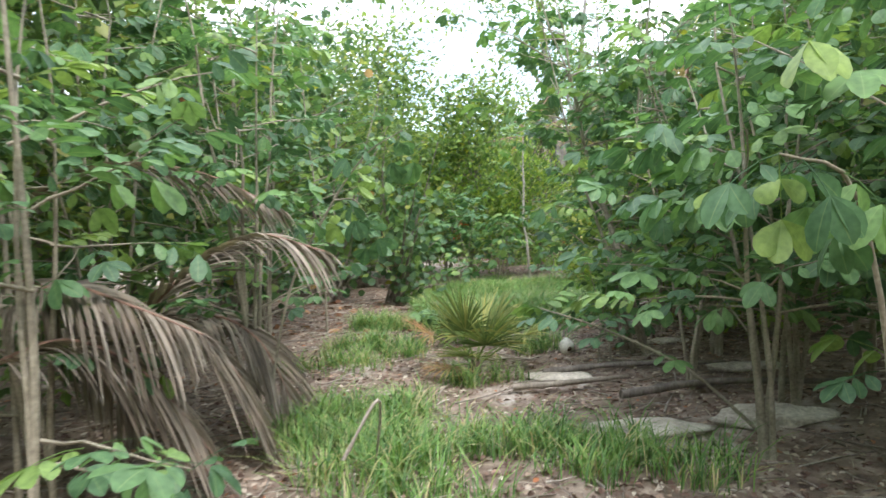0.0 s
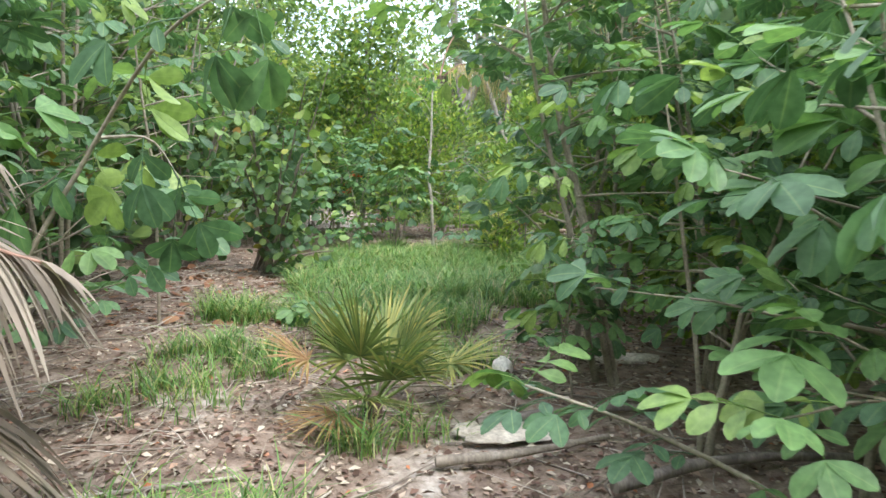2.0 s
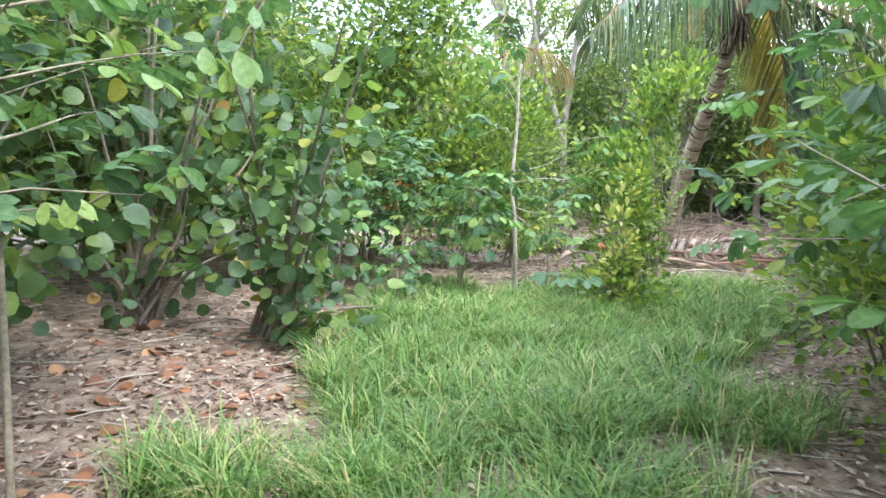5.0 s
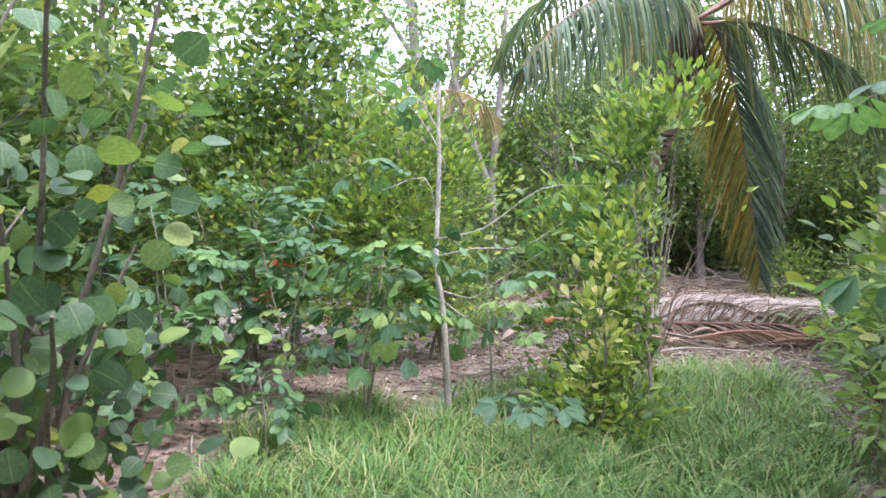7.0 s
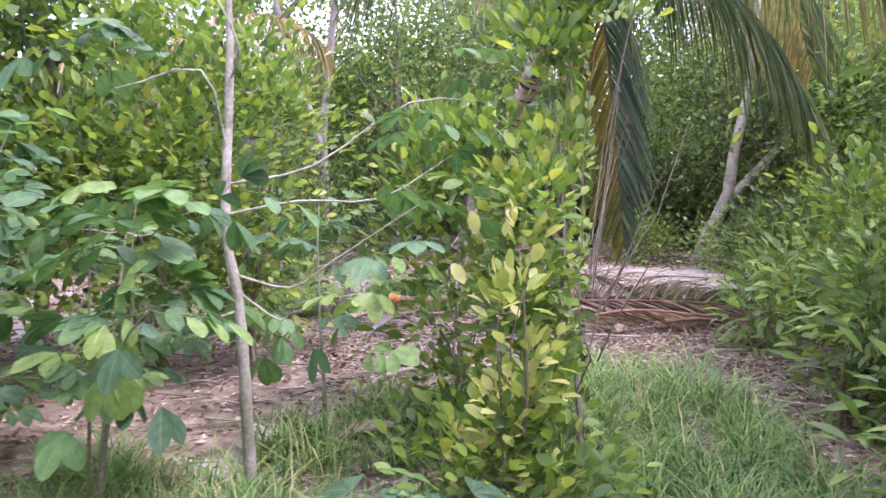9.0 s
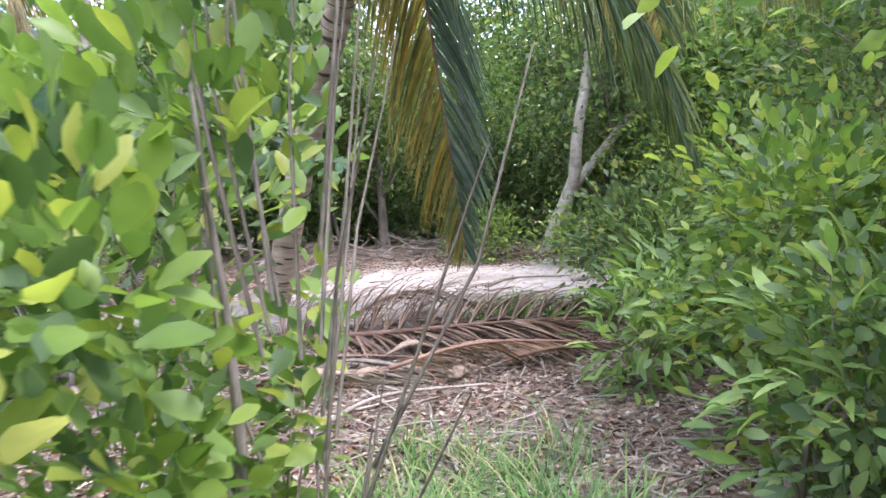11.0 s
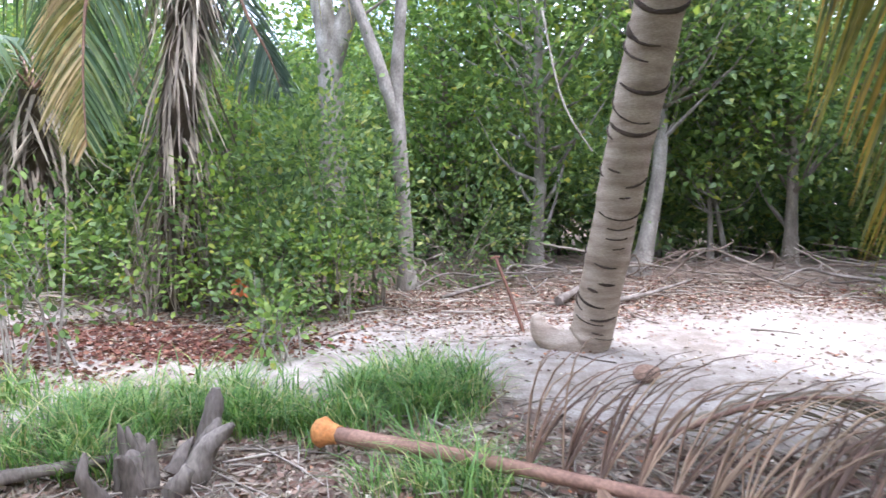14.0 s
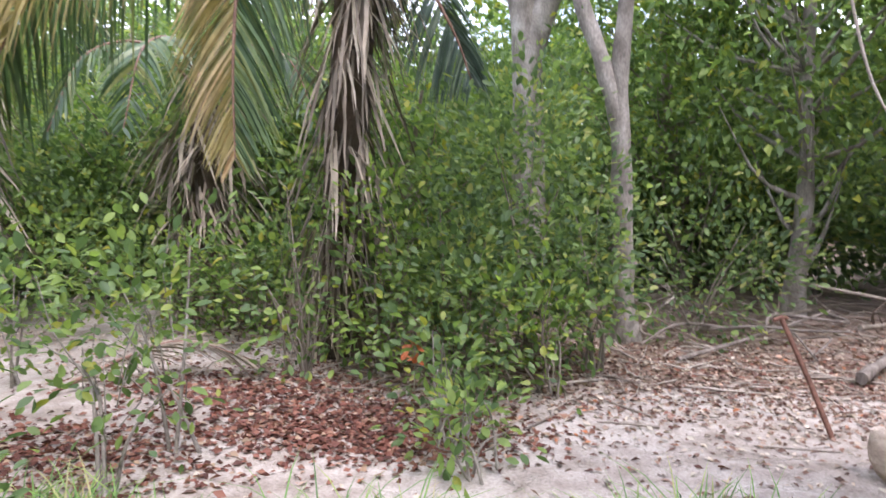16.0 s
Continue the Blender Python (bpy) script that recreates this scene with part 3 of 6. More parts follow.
def tree(x, y, height, crown, count, leaf, mat, seed, trunk=0.07, lean=(0, 0), low=0.3, bark=None, label="", clumps=46, shape=None, forks=0, name="tree", start=None):
    """A tree with a tapered trunk, limbs and a ragged crown of leaf clusters."""
    r = np.random.default_rng(seed)
    at = np.array([x, y, float(rise(x, y))])
    e = thing(name, label or "tall slender tree with a ragged green crown", "tree", at, "woodland trees")
    top = at + [lean[0], lean[1], height * 0.93]
    mid = [at + (top - at) * u + np.array([r.normal(0, 0.05), r.normal(0, 0.05), 0]) * height * 0.25 * (0 < u < 1) for u in (0, 0.25, 0.5, 0.75, 1)]
    mid[0] = at - [0, 0, 0.06]
    line = spline(mid, 14)
    g = Geo()
    rad = trunk * (1 - 0.8 * np.linspace(0, 1, 14))
    rad[0] *= 1.5
    rad[1] *= 1.12
    tube(g, line, rad, 9, 0.05, seed)
    part("trunk", g, bark or BARK, e)
    c = unit(r.normal(size=(clumps, 3))) * r.uniform(0.3, 1.0, (clumps, 1)) ** 0.55
    zc = at[2] + height * (1 + low) / 2
    c = np.array([at[0] + lean[0] * 0.7, at[1] + lean[1] * 0.7, zc]) + c * [crown, crown, height * (1 - low) / 2] + r.normal(0, 0.12, (clumps, 3))
    g = Geo()
    for q in c:
        h = np.clip((q[2] - at[2]) / height * 13 - 1.5, 1, 12)
        foot = line[int(h)]
        bend = (foot + q) / 2 + [0, 0, -0.05 * height * r.random()] + r.normal(0, 0.06, 3)
        tube(g, spline([foot, bend, q], 6), np.linspace(max(rad[int(h)] * 0.5, 0.008), 0.004, 6), 3)
    tagged(part("limbwork", g, bark or BARK, e), kind="stuff")
    which = r.integers(0, clumps, count)
    sd = crown * 1.3 / clumps**0.4
    off = r.normal(0, 1, (count, 3)) * sd * [1, 1, 0.7]
    pos = c[which] + off
    pos[:, 2] = np.maximum(pos[:, 2], 0.15)
    d = unit(off) + r.normal(0, 0.5, (count, 3)) + np.array([0, 0, 0.1])
    n = np.array([0, 0, 1.0]) + r.normal(0, 0.5, (count, 3))
    ok = keep_clear(pos, 0.7)
    g = Geo()
    scatter(g, shape or DIAMOND, pos[ok], d[ok], n[ok], leaf * r.uniform(0.6, 1.25, ok.sum()))
    part("crown", g, mat, e)
    return e


def frond(parent, ctrl, count, length, mats, seed, hang=0.6, width=0.03, sweep=0.55, stalk=None, radius=0.02, bare=0.12, name="frond", label="", spread=1.0, lat_dir=None):
    """A palm frond: a tapered rib along control points and a comb of leaflets on either side."""
    r = np.random.default_rng(seed)
    line = spline(ctrl, 26)
    g = Geo()
    tube(g, line, radius * (1 - 0.85 * np.linspace(0, 1, 26)) + 0.002, 5)
    f = part(name, g, stalk or STALK, parent, label)
    tan = unit(np.gradient(line, axis=0))
    for side in (0, 1):
        g = Geo()
        for k in range(count):
            s = bare + (1 - bare) * (k + r.random()) / count
            u = s * 25
            i = min(int(u), 24)
            p0 = line[i] + (line[i + 1] - line[i]) * (u - i)
            td = tan[i]
            lat = unit(np.cross(np.asarray(ctrl[-1], float) - np.asarray(ctrl[0], float), [0, 0, 1.0])) if lat_dir is None else np.array(lat_dir, float)
            steep = abs(td[2]) ** 2
            hng = hang * (1 - 0.75 * steep)
            lat = unit(lat) * (1 if side else -1)
            ln = length * (0.55 + 0.75 * math.sin(math.pi * min(1.0, 0.12 + 0.88 * s)) ** 0.8) * r.uniform(0.75, 1.1) * (1 - 0.45 * max(0, s - 0.75) / 0.25)
            d = unit(lat * spread + td * sweep * (0.7 + s) + r.normal(0, 0.07, 3))
            m = 6
            v = np.linspace(0, 1, m)
            pts = p0 + np.outer(v * ln, d)
            fall = np.cumsum(v) / np.sum(v)
            pts += np.outer(fall, [0, 0, -1]) * ln * hng * r.uniform(0.7, 1.25) - np.outer(fall * hng * ln * 0.45, d * [1, 1, 0])
            pts[:, 2] = np.maximum(pts[:, 2], 0.012 + 0.01 * r.random())
            wide = width * r.uniform(0.7, 1.1) * np.array([0.55, 1, 1, 0.85, 0.6, 0.12])
            across = unit(np.cross(unit(np.gradient(pts, axis=0)), unit(np.array([td[0], td[1], td[2] + 0.01])) * 0.6 + np.array([0, 0, 0.5]) + r.normal(0, 0.25, 3)))
            q = np.stack([pts - across * wide[:, None] / 2, pts + across * wide[:, None] / 2], 1).reshape(-1, 3)
            a = np.arange(m - 1) * 2
            g.add(q, np.stack([a, a + 1, a + 3, a + 2], -1))
        tagged(part("foliage", g, mats[side], f), kind="stuff")
    return f


def bundle(g, top, count, length, r, spread=0.12, width=0.03):
    """Dry strips hanging down from one spot."""
    for k in range(count):
        a = r.uniform(0, 2 * math.pi)
        o = np.array([math.cos(a), math.sin(a), 0])
        ln = length * r.uniform(0.5, 1.1)
        v = np.linspace(0, 1, 5)
        pts = top + o * spread * r.random() + np.outer(v, o) * spread * 1.4 - np.outer(v**1.2 * ln, [0, 0, 1]) + np.cumsum(r.normal(0, 0.01, (5, 3)), 0)
        across = np.array([-o[1], o[0], 0.2]) * width * r.uniform(0.5, 1.2)
        wv = np.array([0.6, 1, 1, 0.7, 0.1])[:, None]
        q = np.stack([pts - across * wv / 2, pts + across * wv / 2], 1).reshape(-1, 3)
        a4 = np.arange(4) * 2
        g.add(q, np.stack([a4, a4 + 1, a4 + 3, a4 + 2], -1))


# the leaning coconut palm over the sand
palm = thing("coconut_palm", "leaning coconut palm with a ringed grey-brown trunk and drooping fronds", "palm", (6.35, 19.0, 0.0), "palms")
trunk_line = spline([(5.93, 19.1, 0.27), (5.99, 19.08, 0.12), (6.15, 19.03, 0.02), (6.33, 18.98, 0.06), (6.37, 18.89, 0.35), (6.30, 18.42, 1.0), (6.15, 17.75, 1.72), (6.01, 17.07, 2.4), (5.89, 16.46, 3.0), (5.82, 16.15, 3.45), (5.76, 15.93, 3.9)], 98)
u = np.linspace(0, 98 / 90, 98)
rad = np.interp(u, [0, 0.06, 0.2, 0.36, 0.55, 0.8, 1.0], [0.03, 0.07, 0.125, 0.172, 0.152, 0.127, 0.115])
rad = rad * (1 + 0.035 * np.abs(np.sin(u * 95)) - 0.02 + 0.015 * np.sin(u * 77))
g = Geo()
tube(g, trunk_line, rad, 20, 0.008, 4)
part("trunk", g, PALM_BARK, palm, "grey-brown trunk bent at the foot")
rr = np.random.default_rng(11)
tn = unit(np.gradient(trunk_line, axis=0))
for k in range(58):
    s = 0.38 + 0.66 * (k / 57) ** 0.8 + rr.normal(0, 0.004)
    i = int(s * 89)
    x = unit(np.cross(tn[i], [0.1, 1.0, 0.2]))
    y = np.cross(tn[i], x)
    toward = math.atan2(float(np.dot([-0.5, -0.85, 0.1], y)), float(np.dot([-0.5, -0.85, 0.1], x)))
    mid_a = toward + rr.normal(0, 0.75)
    half_a = rr.uniform(0.25, 1.35) * (0.45 + 0.7 * s)
    a = np.linspace(mid_a - half_a, mid_a + half_a, 12)
    hgt = np.sin(np.linspace(0, math.pi, 12)) * rr.uniform(0.05, 1.0) ** 2 * 0.03 * (0.15 + 1.4 * max(s - 0.35, 0) / 0.6) + 0.001
    rim = rad[i] * 1.012 + 0.004
    slope = rr.normal(0, 0.08) * rad[i] * np.sin(a - mid_a)
    core = trunk_line[i] + rim * (np.cos(a)[:, None] * x + np.sin(a)[:, None] * y) + tn[i] * slope[:, None]
    push = unit(core - trunk_line[i]) * 0.004
    g = Geo()
    q = np.stack([core - tn[i] * hgt[:, None] - push * 2, core - tn[i] * hgt[:, None] * 0.7 + push, core + tn[i] * hgt[:, None] * 0.7 + push, core + tn[i] * hgt[:, None] - push * 2], 1)
    ii, jj = np.meshgrid(np.arange(11), np.arange(3), indexing="ij")
    g.add(q, np.stack([ii * 4 + jj, ii * 4 + jj + 1, (ii + 1) * 4 + jj + 1, (ii + 1) * 4 + jj], -1).reshape(-1, 4))
    part("leaf_scar", g, SCAR, palm)
g = Geo()
tube(g, spline([(5.79, 16.02, 3.6), (5.75, 15.92, 3.9), (5.73, 15.85, 4.25)], 8), [0.13, 0.17, 0.2, 0.21, 0.2, 0.17, 0.12, 0.06], 10, 0.12, 3)
for k in range(7):
    bundle(g, np.array([5.77, 15.97, 3.75]) + rr.normal(0, 0.12, 3), 12, 0.55, rr, 0.14)
part("crown_fibre", g, FIBRE, palm, "dark ragged fibre under the fronds")
top = (5.74, 15.87, 4.05)
frond(palm, [top, (6.6, 16.6, 4.35), (7.4, 17.15, 3.6), (7.85, 17.4, 2.25), (8.22, 17.55, 0.55)], 190, 1.05, (FROND_GOLD, FROND_BLUE), 21, 0.75, 0.034, 1.25, radius=0.03, lat_dir=(0.8, -0.6, 0.0))
frond(palm, [top, (6.6, 15.65, 4.05), (7.5, 15.25, 3.55), (8.0, 14.85, 2.75), (8.3, 14.5, 1.6)], 165, 1.0, (FROND, FROND), 22, 0.9, 0.034, 0.75, radius=0.03, lat_dir=(0.75, 0.65, 0.0))
frond(palm, [top, (6.5, 15.3, 4.45), (7.1, 14.6, 4.35), (7.6, 13.9, 3.8), (7.9, 13.3, 2.8)], 150, 1.05, (FROND_TAN, FROND), 23, 1.0, 0.034, 0.6, radius=0.03)
frond(palm, [top, (5.1, 15.6, 4.35), (4.4, 15.4, 4.2), (3.7, 15.25, 3.8), (3.2, 15.2, 3.25)], 150, 0.95, (FROND, FROND), 24, 0.95, 0.034, 0.5, radius=0.03)
frond(palm, [top, (6.9, 15.9, 4.7), (7.9, 15.7, 4.6), (8.8, 15.5, 3.9), (9.3, 15.4, 2.9)], 150, 1.05, (FROND_TAN, FROND), 26, 1.0, 0.034, 0.7, radius=0.03)
frond(palm, [top, (5.6, 15.2, 5.0), (5.4, 14.2, 5.3), (5.3, 13.3, 5.1), (5.2, 12.6, 4.6)], 110, 0.85, (FROND, FROND), 27, 0.8, 0.034, 0.6, radius=0.03)
frond(palm, [top, (5.3, 17.0, 4.9), (4.9, 18.0, 5.1), (4.6, 18.9, 4.8), (4.4, 19.5, 4.2)], 110, 0.85, (FROND, FROND), 28, 0.8, 0.034, 0.6, radius=0.03)
frond(palm, [top, (6.0, 16.6, 4.9), (6.3, 17.3, 5.2), (6.6, 18.2, 4.9), (6.8, 18.8, 4.3)], 100, 0.85, (FROND_TAN, FROND), 29, 0.9, 0.034, 0.6, radius=0.03)

# the second coconut palm, skirted with dead fronds
palm2 = thing("coconut_palm", "tall coconut palm skirted with dead grey fronds", "palm", (2.6, 21.6, 0.0), "palms")
g = Geo()
ln2 = spline([(2.62, 21.6, -0.05), (2.7, 21.4, 1.0), (2.82, 21.1, 2.0), (2.95, 20.9, 2.9), (3.0, 20.85, 3.7)], 30)
tube(g, ln2, np.linspace(0.2, 0.15, 30) * (1 + 0.05 * np.sin(np.arange(30) * 2.2)), 12, 0.05, 8)
part("trunk", g, FIBRE, palm2, "dark fibrous trunk")
g = Geo()
r2 = np.random.default_rng(31)
for k in range(80):
    s = r2.uniform(0.12, 0.97)
    bundle(g, ln2[int(s * 29)] + r2.normal(0, 0.1, 3) * [1, 1, 0.6], 7, 0.75, r2, 0.22, 0.028)
part("dead_skirt", g, FROND_DARK, palm2, "hanging grey dead leaf strips")
top2 = (2.95, 20.85, 3.6)
frond(palm2, [top2, (2.2, 20.55, 3.6), (1.45, 20.5, 3.45), (0.8, 20.5, 3.1), (0.31, 20.5, 2.45), (0.08, 20.45, 1.75)], 150, 0.8, (FROND_TAN, FROND), 32, 0.9, 0.034, 0.6, radius=0.03)
frond(palm2, [top2, (2.55, 20.5, 3.55), (2.28, 20.4, 3.1), (2.18, 20.4, 2.4), (2.17, 20.4, 1.65)], 120, 0.6, (FROND_TAN, FROND), 33, 0.9, 0.03, 0.9, radius=0.028, lat_dir=(0.95, 0.2, 0.0))
frond(palm2, [top2, (3.25, 21.2, 3.55), (3.5, 21.3, 3.0), (3.68, 21.35, 2.65), (3.8, 21.4, 2.3)], 95, 0.45, (FROND_BLUE, FROND_BLUE), 34, 0.9, 0.03, 0.9, radius=0.028, lat_dir=(0.95, 0.2, 0.0))
frond(palm2, [top2, (3.4, 20.5, 3.95), (3.85, 20.3, 3.95), (4.3, 20.2, 3.75), (4.6, 20.1, 3.45)], 110, 0.7, (FROND_TAN, FROND_TAN), 35, 1.0, 0.03, 0.6, radius=0.028)
frond(palm2, [top2, (2.4, 21.5, 4.2), (1.7, 22.1, 4.1), (1.2, 22.6, 3.4), (1.0, 22.9, 2.7)], 80, 0.65, (FROND, FROND), 36, 0.9, 0.03, 0.6, radius=0.028)
frond(palm2, [top2, (3.2, 21.3, 4.4), (3.5, 21.9, 4.9), (3.7, 22.5, 5.0), (3.9, 23.0, 4.6)], 80, 0.65, (FROND, FROND), 37, 0.8, 0.03, 0.6, radius=0.028)

# dead palms further back


def thatch_palm(x, y, height, seed, label):
    r = np.random.default_rng(seed)
    e = thing("dead_palm", label, "palm", (x, y, 0.0), "dead palms")
    g = Geo()
    ln = spline([(x, y, -0.05), (x + 0.1, y + 0.1, height * 0.5), (x + 0.2, y, height)], 16)
    tube(g, ln, np.linspace(0.22, 0.16, 16), 10, 0.08, seed)
    part("trunk", g, FIBRE, e)
    g = Geo()
    for k in range(46):
        bundle(g, ln[int(r.uniform(0.25, 1) * 15)] + r.normal(0, 0.16, 3), 9, 0.7, r, 0.32, 0.04)
    tagged(part("dead_skirt", g, FROND_DARK, e), kind="stuff")
    for k in range(6):
        a = k * 1.05 + r.random()
        o = np.array([math.cos(a), math.sin(a), 0])
        s = np.array([x + 0.2, y, height])
        frond(e, [s, s + o * 0.6 + [0, 0, 0.5], s + o * 1.3 + [0, 0, 0.3], s + o * 1.7 + [0, 0, -0.5]], 40, 0.5, (FROND, FROND), seed + k, 0.6, 0.04, 0.6, radius=0.02)
    return e


thatch_palm(0.35, 23.4, 2.5, 41, "stubby palm wrapped in dead grey thatch under a green tuft")
thatch_palm(-1.6, 21.9, 3.3, 42, "palm with grey thatch skirts beside a bare grey limb")

# the small fan palm beside the way
fan = thing("fan_palm", "small fan palm with stiff green fans and rusty dying ones", "palm", (0.30, 6.02, 0.0))
rf = np.random.default_rng(51)


def fan_leaf(aim, stalk, radius, mat, tilt, opening=2.1):
    foot = np.array([0.30, 6.02, 0.05])
    aim = unit(aim)
    hub = foot + aim * stalk
    g = Geo()
    tube(g, [foot, foot + aim * stalk * 0.5 + [0, 0, 0.02], hub], [0.012, 0.009, 0.007], 5)
    f = part("leaf_stalk", g, FAN_GREEN, fan)
    ahead = unit(aim * [1, 1, 1] + np.array([0, 0, tilt]))
    side = unit(np.cross(ahead, [0.05, 0.02, 1.0]))
    up = np.cross(side, ahead)
    g = Geo()
    for k in range(46):
        a = (k / 45 - 0.5) * 2 * opening * 0.5 * 1.55
        d = unit(ahead * math.cos(a) + side * math.sin(a) + up * (0.12 * (k % 2) - 0.06) + rf.normal(0, 0.03, 3))
        ln = radius * (0.82 + 0.2 * math.cos(a)) * rf.uniform(0.86, 1.06)
        v = np.linspace(0, 1, 5)
        pts = hub + np.outer(v * ln, d) + np.outer(v**3, [0, 0, -0.12 * ln * rf.uniform(0.2, 1.6)])
        pts[:, 2] = np.maximum(pts[:, 2], 0.015)
        ac = unit(np.cross(d, up))
        wv = np.array([0.0035, 0.0075, 0.0085, 0.006, 0.001])[:, None] * radius / 0.5
        lift = up * 0.35
        q = np.stack([pts - ac * wv + lift * wv, pts, pts + ac * wv + lift * wv], 1).reshape(-1, 3)
        b = np.arange(4) * 3
        g.add(q, np.concatenate([np.stack([b, b + 1, b + 4, b + 3], -1), np.stack([b + 1, b + 2, b + 5, b + 4], -1)]))
    part("fan", g, mat, f)


for aim, st, ra, mat, tilt in (((-0.25, -0.25, 1), 0.34, 0.52, FAN_GREEN, 0.25), ((0.45, 0.1, 0.8), 0.34, 0.48, FAN_GREEN, 0.2), ((-0.5, 0.25, 0.9), 0.3, 0.46, FAN_GREEN, 0.2), ((0.25, 0.6, 0.8), 0.36, 0.5, FAN_GOLD, 0.2), ((0.85, -0.1, 0.5), 0.5, 0.44, FAN_GOLD, 0.0), ((-0.8, 0.0, 0.62), 0.46, 0.40, FAN_RUST, 0.0), ((-0.2, -0.8, 0.4), 0.32, 0.42, FAN_GREEN, 0.0), ((0.3, -0.6, 0.75), 0.28, 0.44, FAN_GREEN, 0.15), ((-0.55, -0.6, 0.15), 0.3, 0.36, FAN_RUST, -0.1), ((0.55, 0.55, 0.3), 0.35, 0.4, FAN_GOLD, 0.0)):
    fan_leaf(np.array(aim, float), st, ra, mat, tilt)
for x, y, z, q in ((0.30, 6.02, 0.0, 0),):
    g = Geo()
    tube(g, [(x, y, -0.03), (x, y, 0.08), (x, y, 0.14)], [0.06, 0.055, 0.03], 9, 0.1, 5)
    part("stump", g, FIBRE, fan)

# broadleaf shrubs along the first stretch: x, y, height, spread, stems, side branches, seed
for k, (x, y, h, s, st, sb, lf) in enumerate((
    (-2.05, 3.5, 3.2, 0.5, 4, 7, 0.24), (-1.3, 2.25, 2.9, 0.3, 2, 3, 0.22), (-2.4, 4.9, 4.2, 0.7, 4, 10, 0.25), (-1.6, 5.7, 3.9, 0.6, 3, 11, 0.23), (-2.6, 6.8, 4.4, 0.9, 4, 9, 0.25), (-1.95, 7.7, 5.2, 0.8, 4, 11, 0.24),
    (1.75, 3.7, 3.0, 0.55, 4, 7, 0.28), (2.35, 4.6, 3.2, 0.8, 4, 8, 0.28), (1.9, 5.2, 2.3, 0.5, 3, 5, 0.24), (2.5, 6.2, 3.1, 0.8, 5, 8, 0.27), (1.85, 6.95, 4.5, 0.6, 3, 11, 0.23), (2.5, 7.7, 4.8, 0.7, 4, 10, 0.24), (2.6, 8.6, 5.2, 0.5, 3, 12, 0.23), (1.7, 1.9, 2.9, 0.4, 3, 4, 0.25), (3.2, 5.2, 3.7, 0.9, 4, 8, 0.28),
    (-1.36, 8.2, 4.6, 0.3, 1, 12, 0.23), (0.05, 7.45, 0.62, 0.16, 2, 2, 0.2), (-2.9, 2.7, 3.4, 0.8, 4, 8, 0.28), (2.9, 2.6, 3.3, 0.8, 4, 8, 0.28), (1.5, 6.05, 1.0, 0.22, 2, 3, 0.22), (1.8, 6.75, 0.8, 0.2, 1, 3, 0.22), (-1.28, 4.7, 3.3, 0.4, 4, 4, 0.22), (3.3, 7.0, 5.0, 0.8, 4, 9, 0.25), (-2.4, 9.0, 5.6, 0.8, 3, 12, 0.24))):
    big_leaf_shrub(x, y, h, s, st, sb, 100 + k, lf, thick=0.02 if h > 2 else 0.009)
# one that leans over the way
big_leaf_shrub(1.85, 6.4, 4.1, 0.45, 3, 12, 131, 0.22, lean=(-0.75, -0.1))
# saplings in the clearing and beyond it
for k, (x, y, h, s, st, sb, lf) in enumerate((
    (0.5, 13.3, 1.7, 0.45, 3, 3, 0.27), (-0.3, 13.3, 1.8, 0.45, 3, 4, 0.26), (1.0, 12.85, 1.5, 0.4, 3, 3, 0.26), (2.2, 13.4, 1.6, 0.35, 1, 4, 0.24), (0.2, 14.3, 2.2, 0.6, 4, 7, 0.23), (-1.2, 14.0, 2.3, 0.6, 4, 7, 0.23), (0.35, 12.2, 0.8, 0.25, 1, 3, 0.2))):
    big_leaf_shrub(x, y, h, s, st, sb, 140 + k, lf, near=k < 4, thick=0.012)
# the drooping spray that hangs over the way, and the low arching twig
r6 = np.random.default_rng(61)
e = thing("broadleaf_shrub", "low arching broadleaf branch with large drooping soft green leaves", "shrub", (1.55, 2.3, 0.0), "broadleaf shrubs")
arch = spline([(1.55, 2.3, -0.03), (1.5, 2.25, 0.8), (1.3, 2.1, 1.4), (0.98, 1.9, 1.5)], 12)
low_twig = spline([(1.9, 3.9, -0.02), (1.45, 3.95, 0.42), (1.0, 4.05, 0.66), (0.62, 4.1, 0.8)], 12)
wood(e, [(arch, np.linspace(0.014, 0.004, 12))], [], STEM)
pos = np.array([arch[i] for i in (7, 8, 9, 10, 10, 11, 11, 11)])
d = np.array([(r6.normal(0, 0.5), r6.normal(0, 0.5), -0.35) for i in pos]) + np.array([-0.5, -0.2, 0])
ok = keep_clear(pos + unit(d) * 0.3, 0.3)
place_leaves(e, [COMPOUND_MESH[3], COMPOUND_MESH[1]], pos[ok], d[ok], np.array([0, 0, 1.0]) + r6.normal(0, 0.2, d[ok].shape), np.full(ok.sum(), 0.25), r6)
e = thing("broadleaf_shrub", "thin arching twig with broad blue-green leaves near the ground", "shrub", (1.9, 3.9, 0.0), "broadleaf shrubs")
wood(e, [(low_twig, np.linspace(0.012, 0.004, 12))], [], STEM)
pos = np.array([low_twig[i] for i in (5, 6, 7, 8, 8, 9, 9, 10, 10, 11, 11, 11)])
d = np.array([(-0.4 + r6.normal(0, 0.5), r6.normal(0, 0.7), 0.05) for i in pos])
place_leaves(e, COMPOUND_MESH[:3], pos, d, np.array([0, 0, 1.0]) + r6.normal(0, 0.25, d.shape), np.full(len(pos), 0.22), r6)

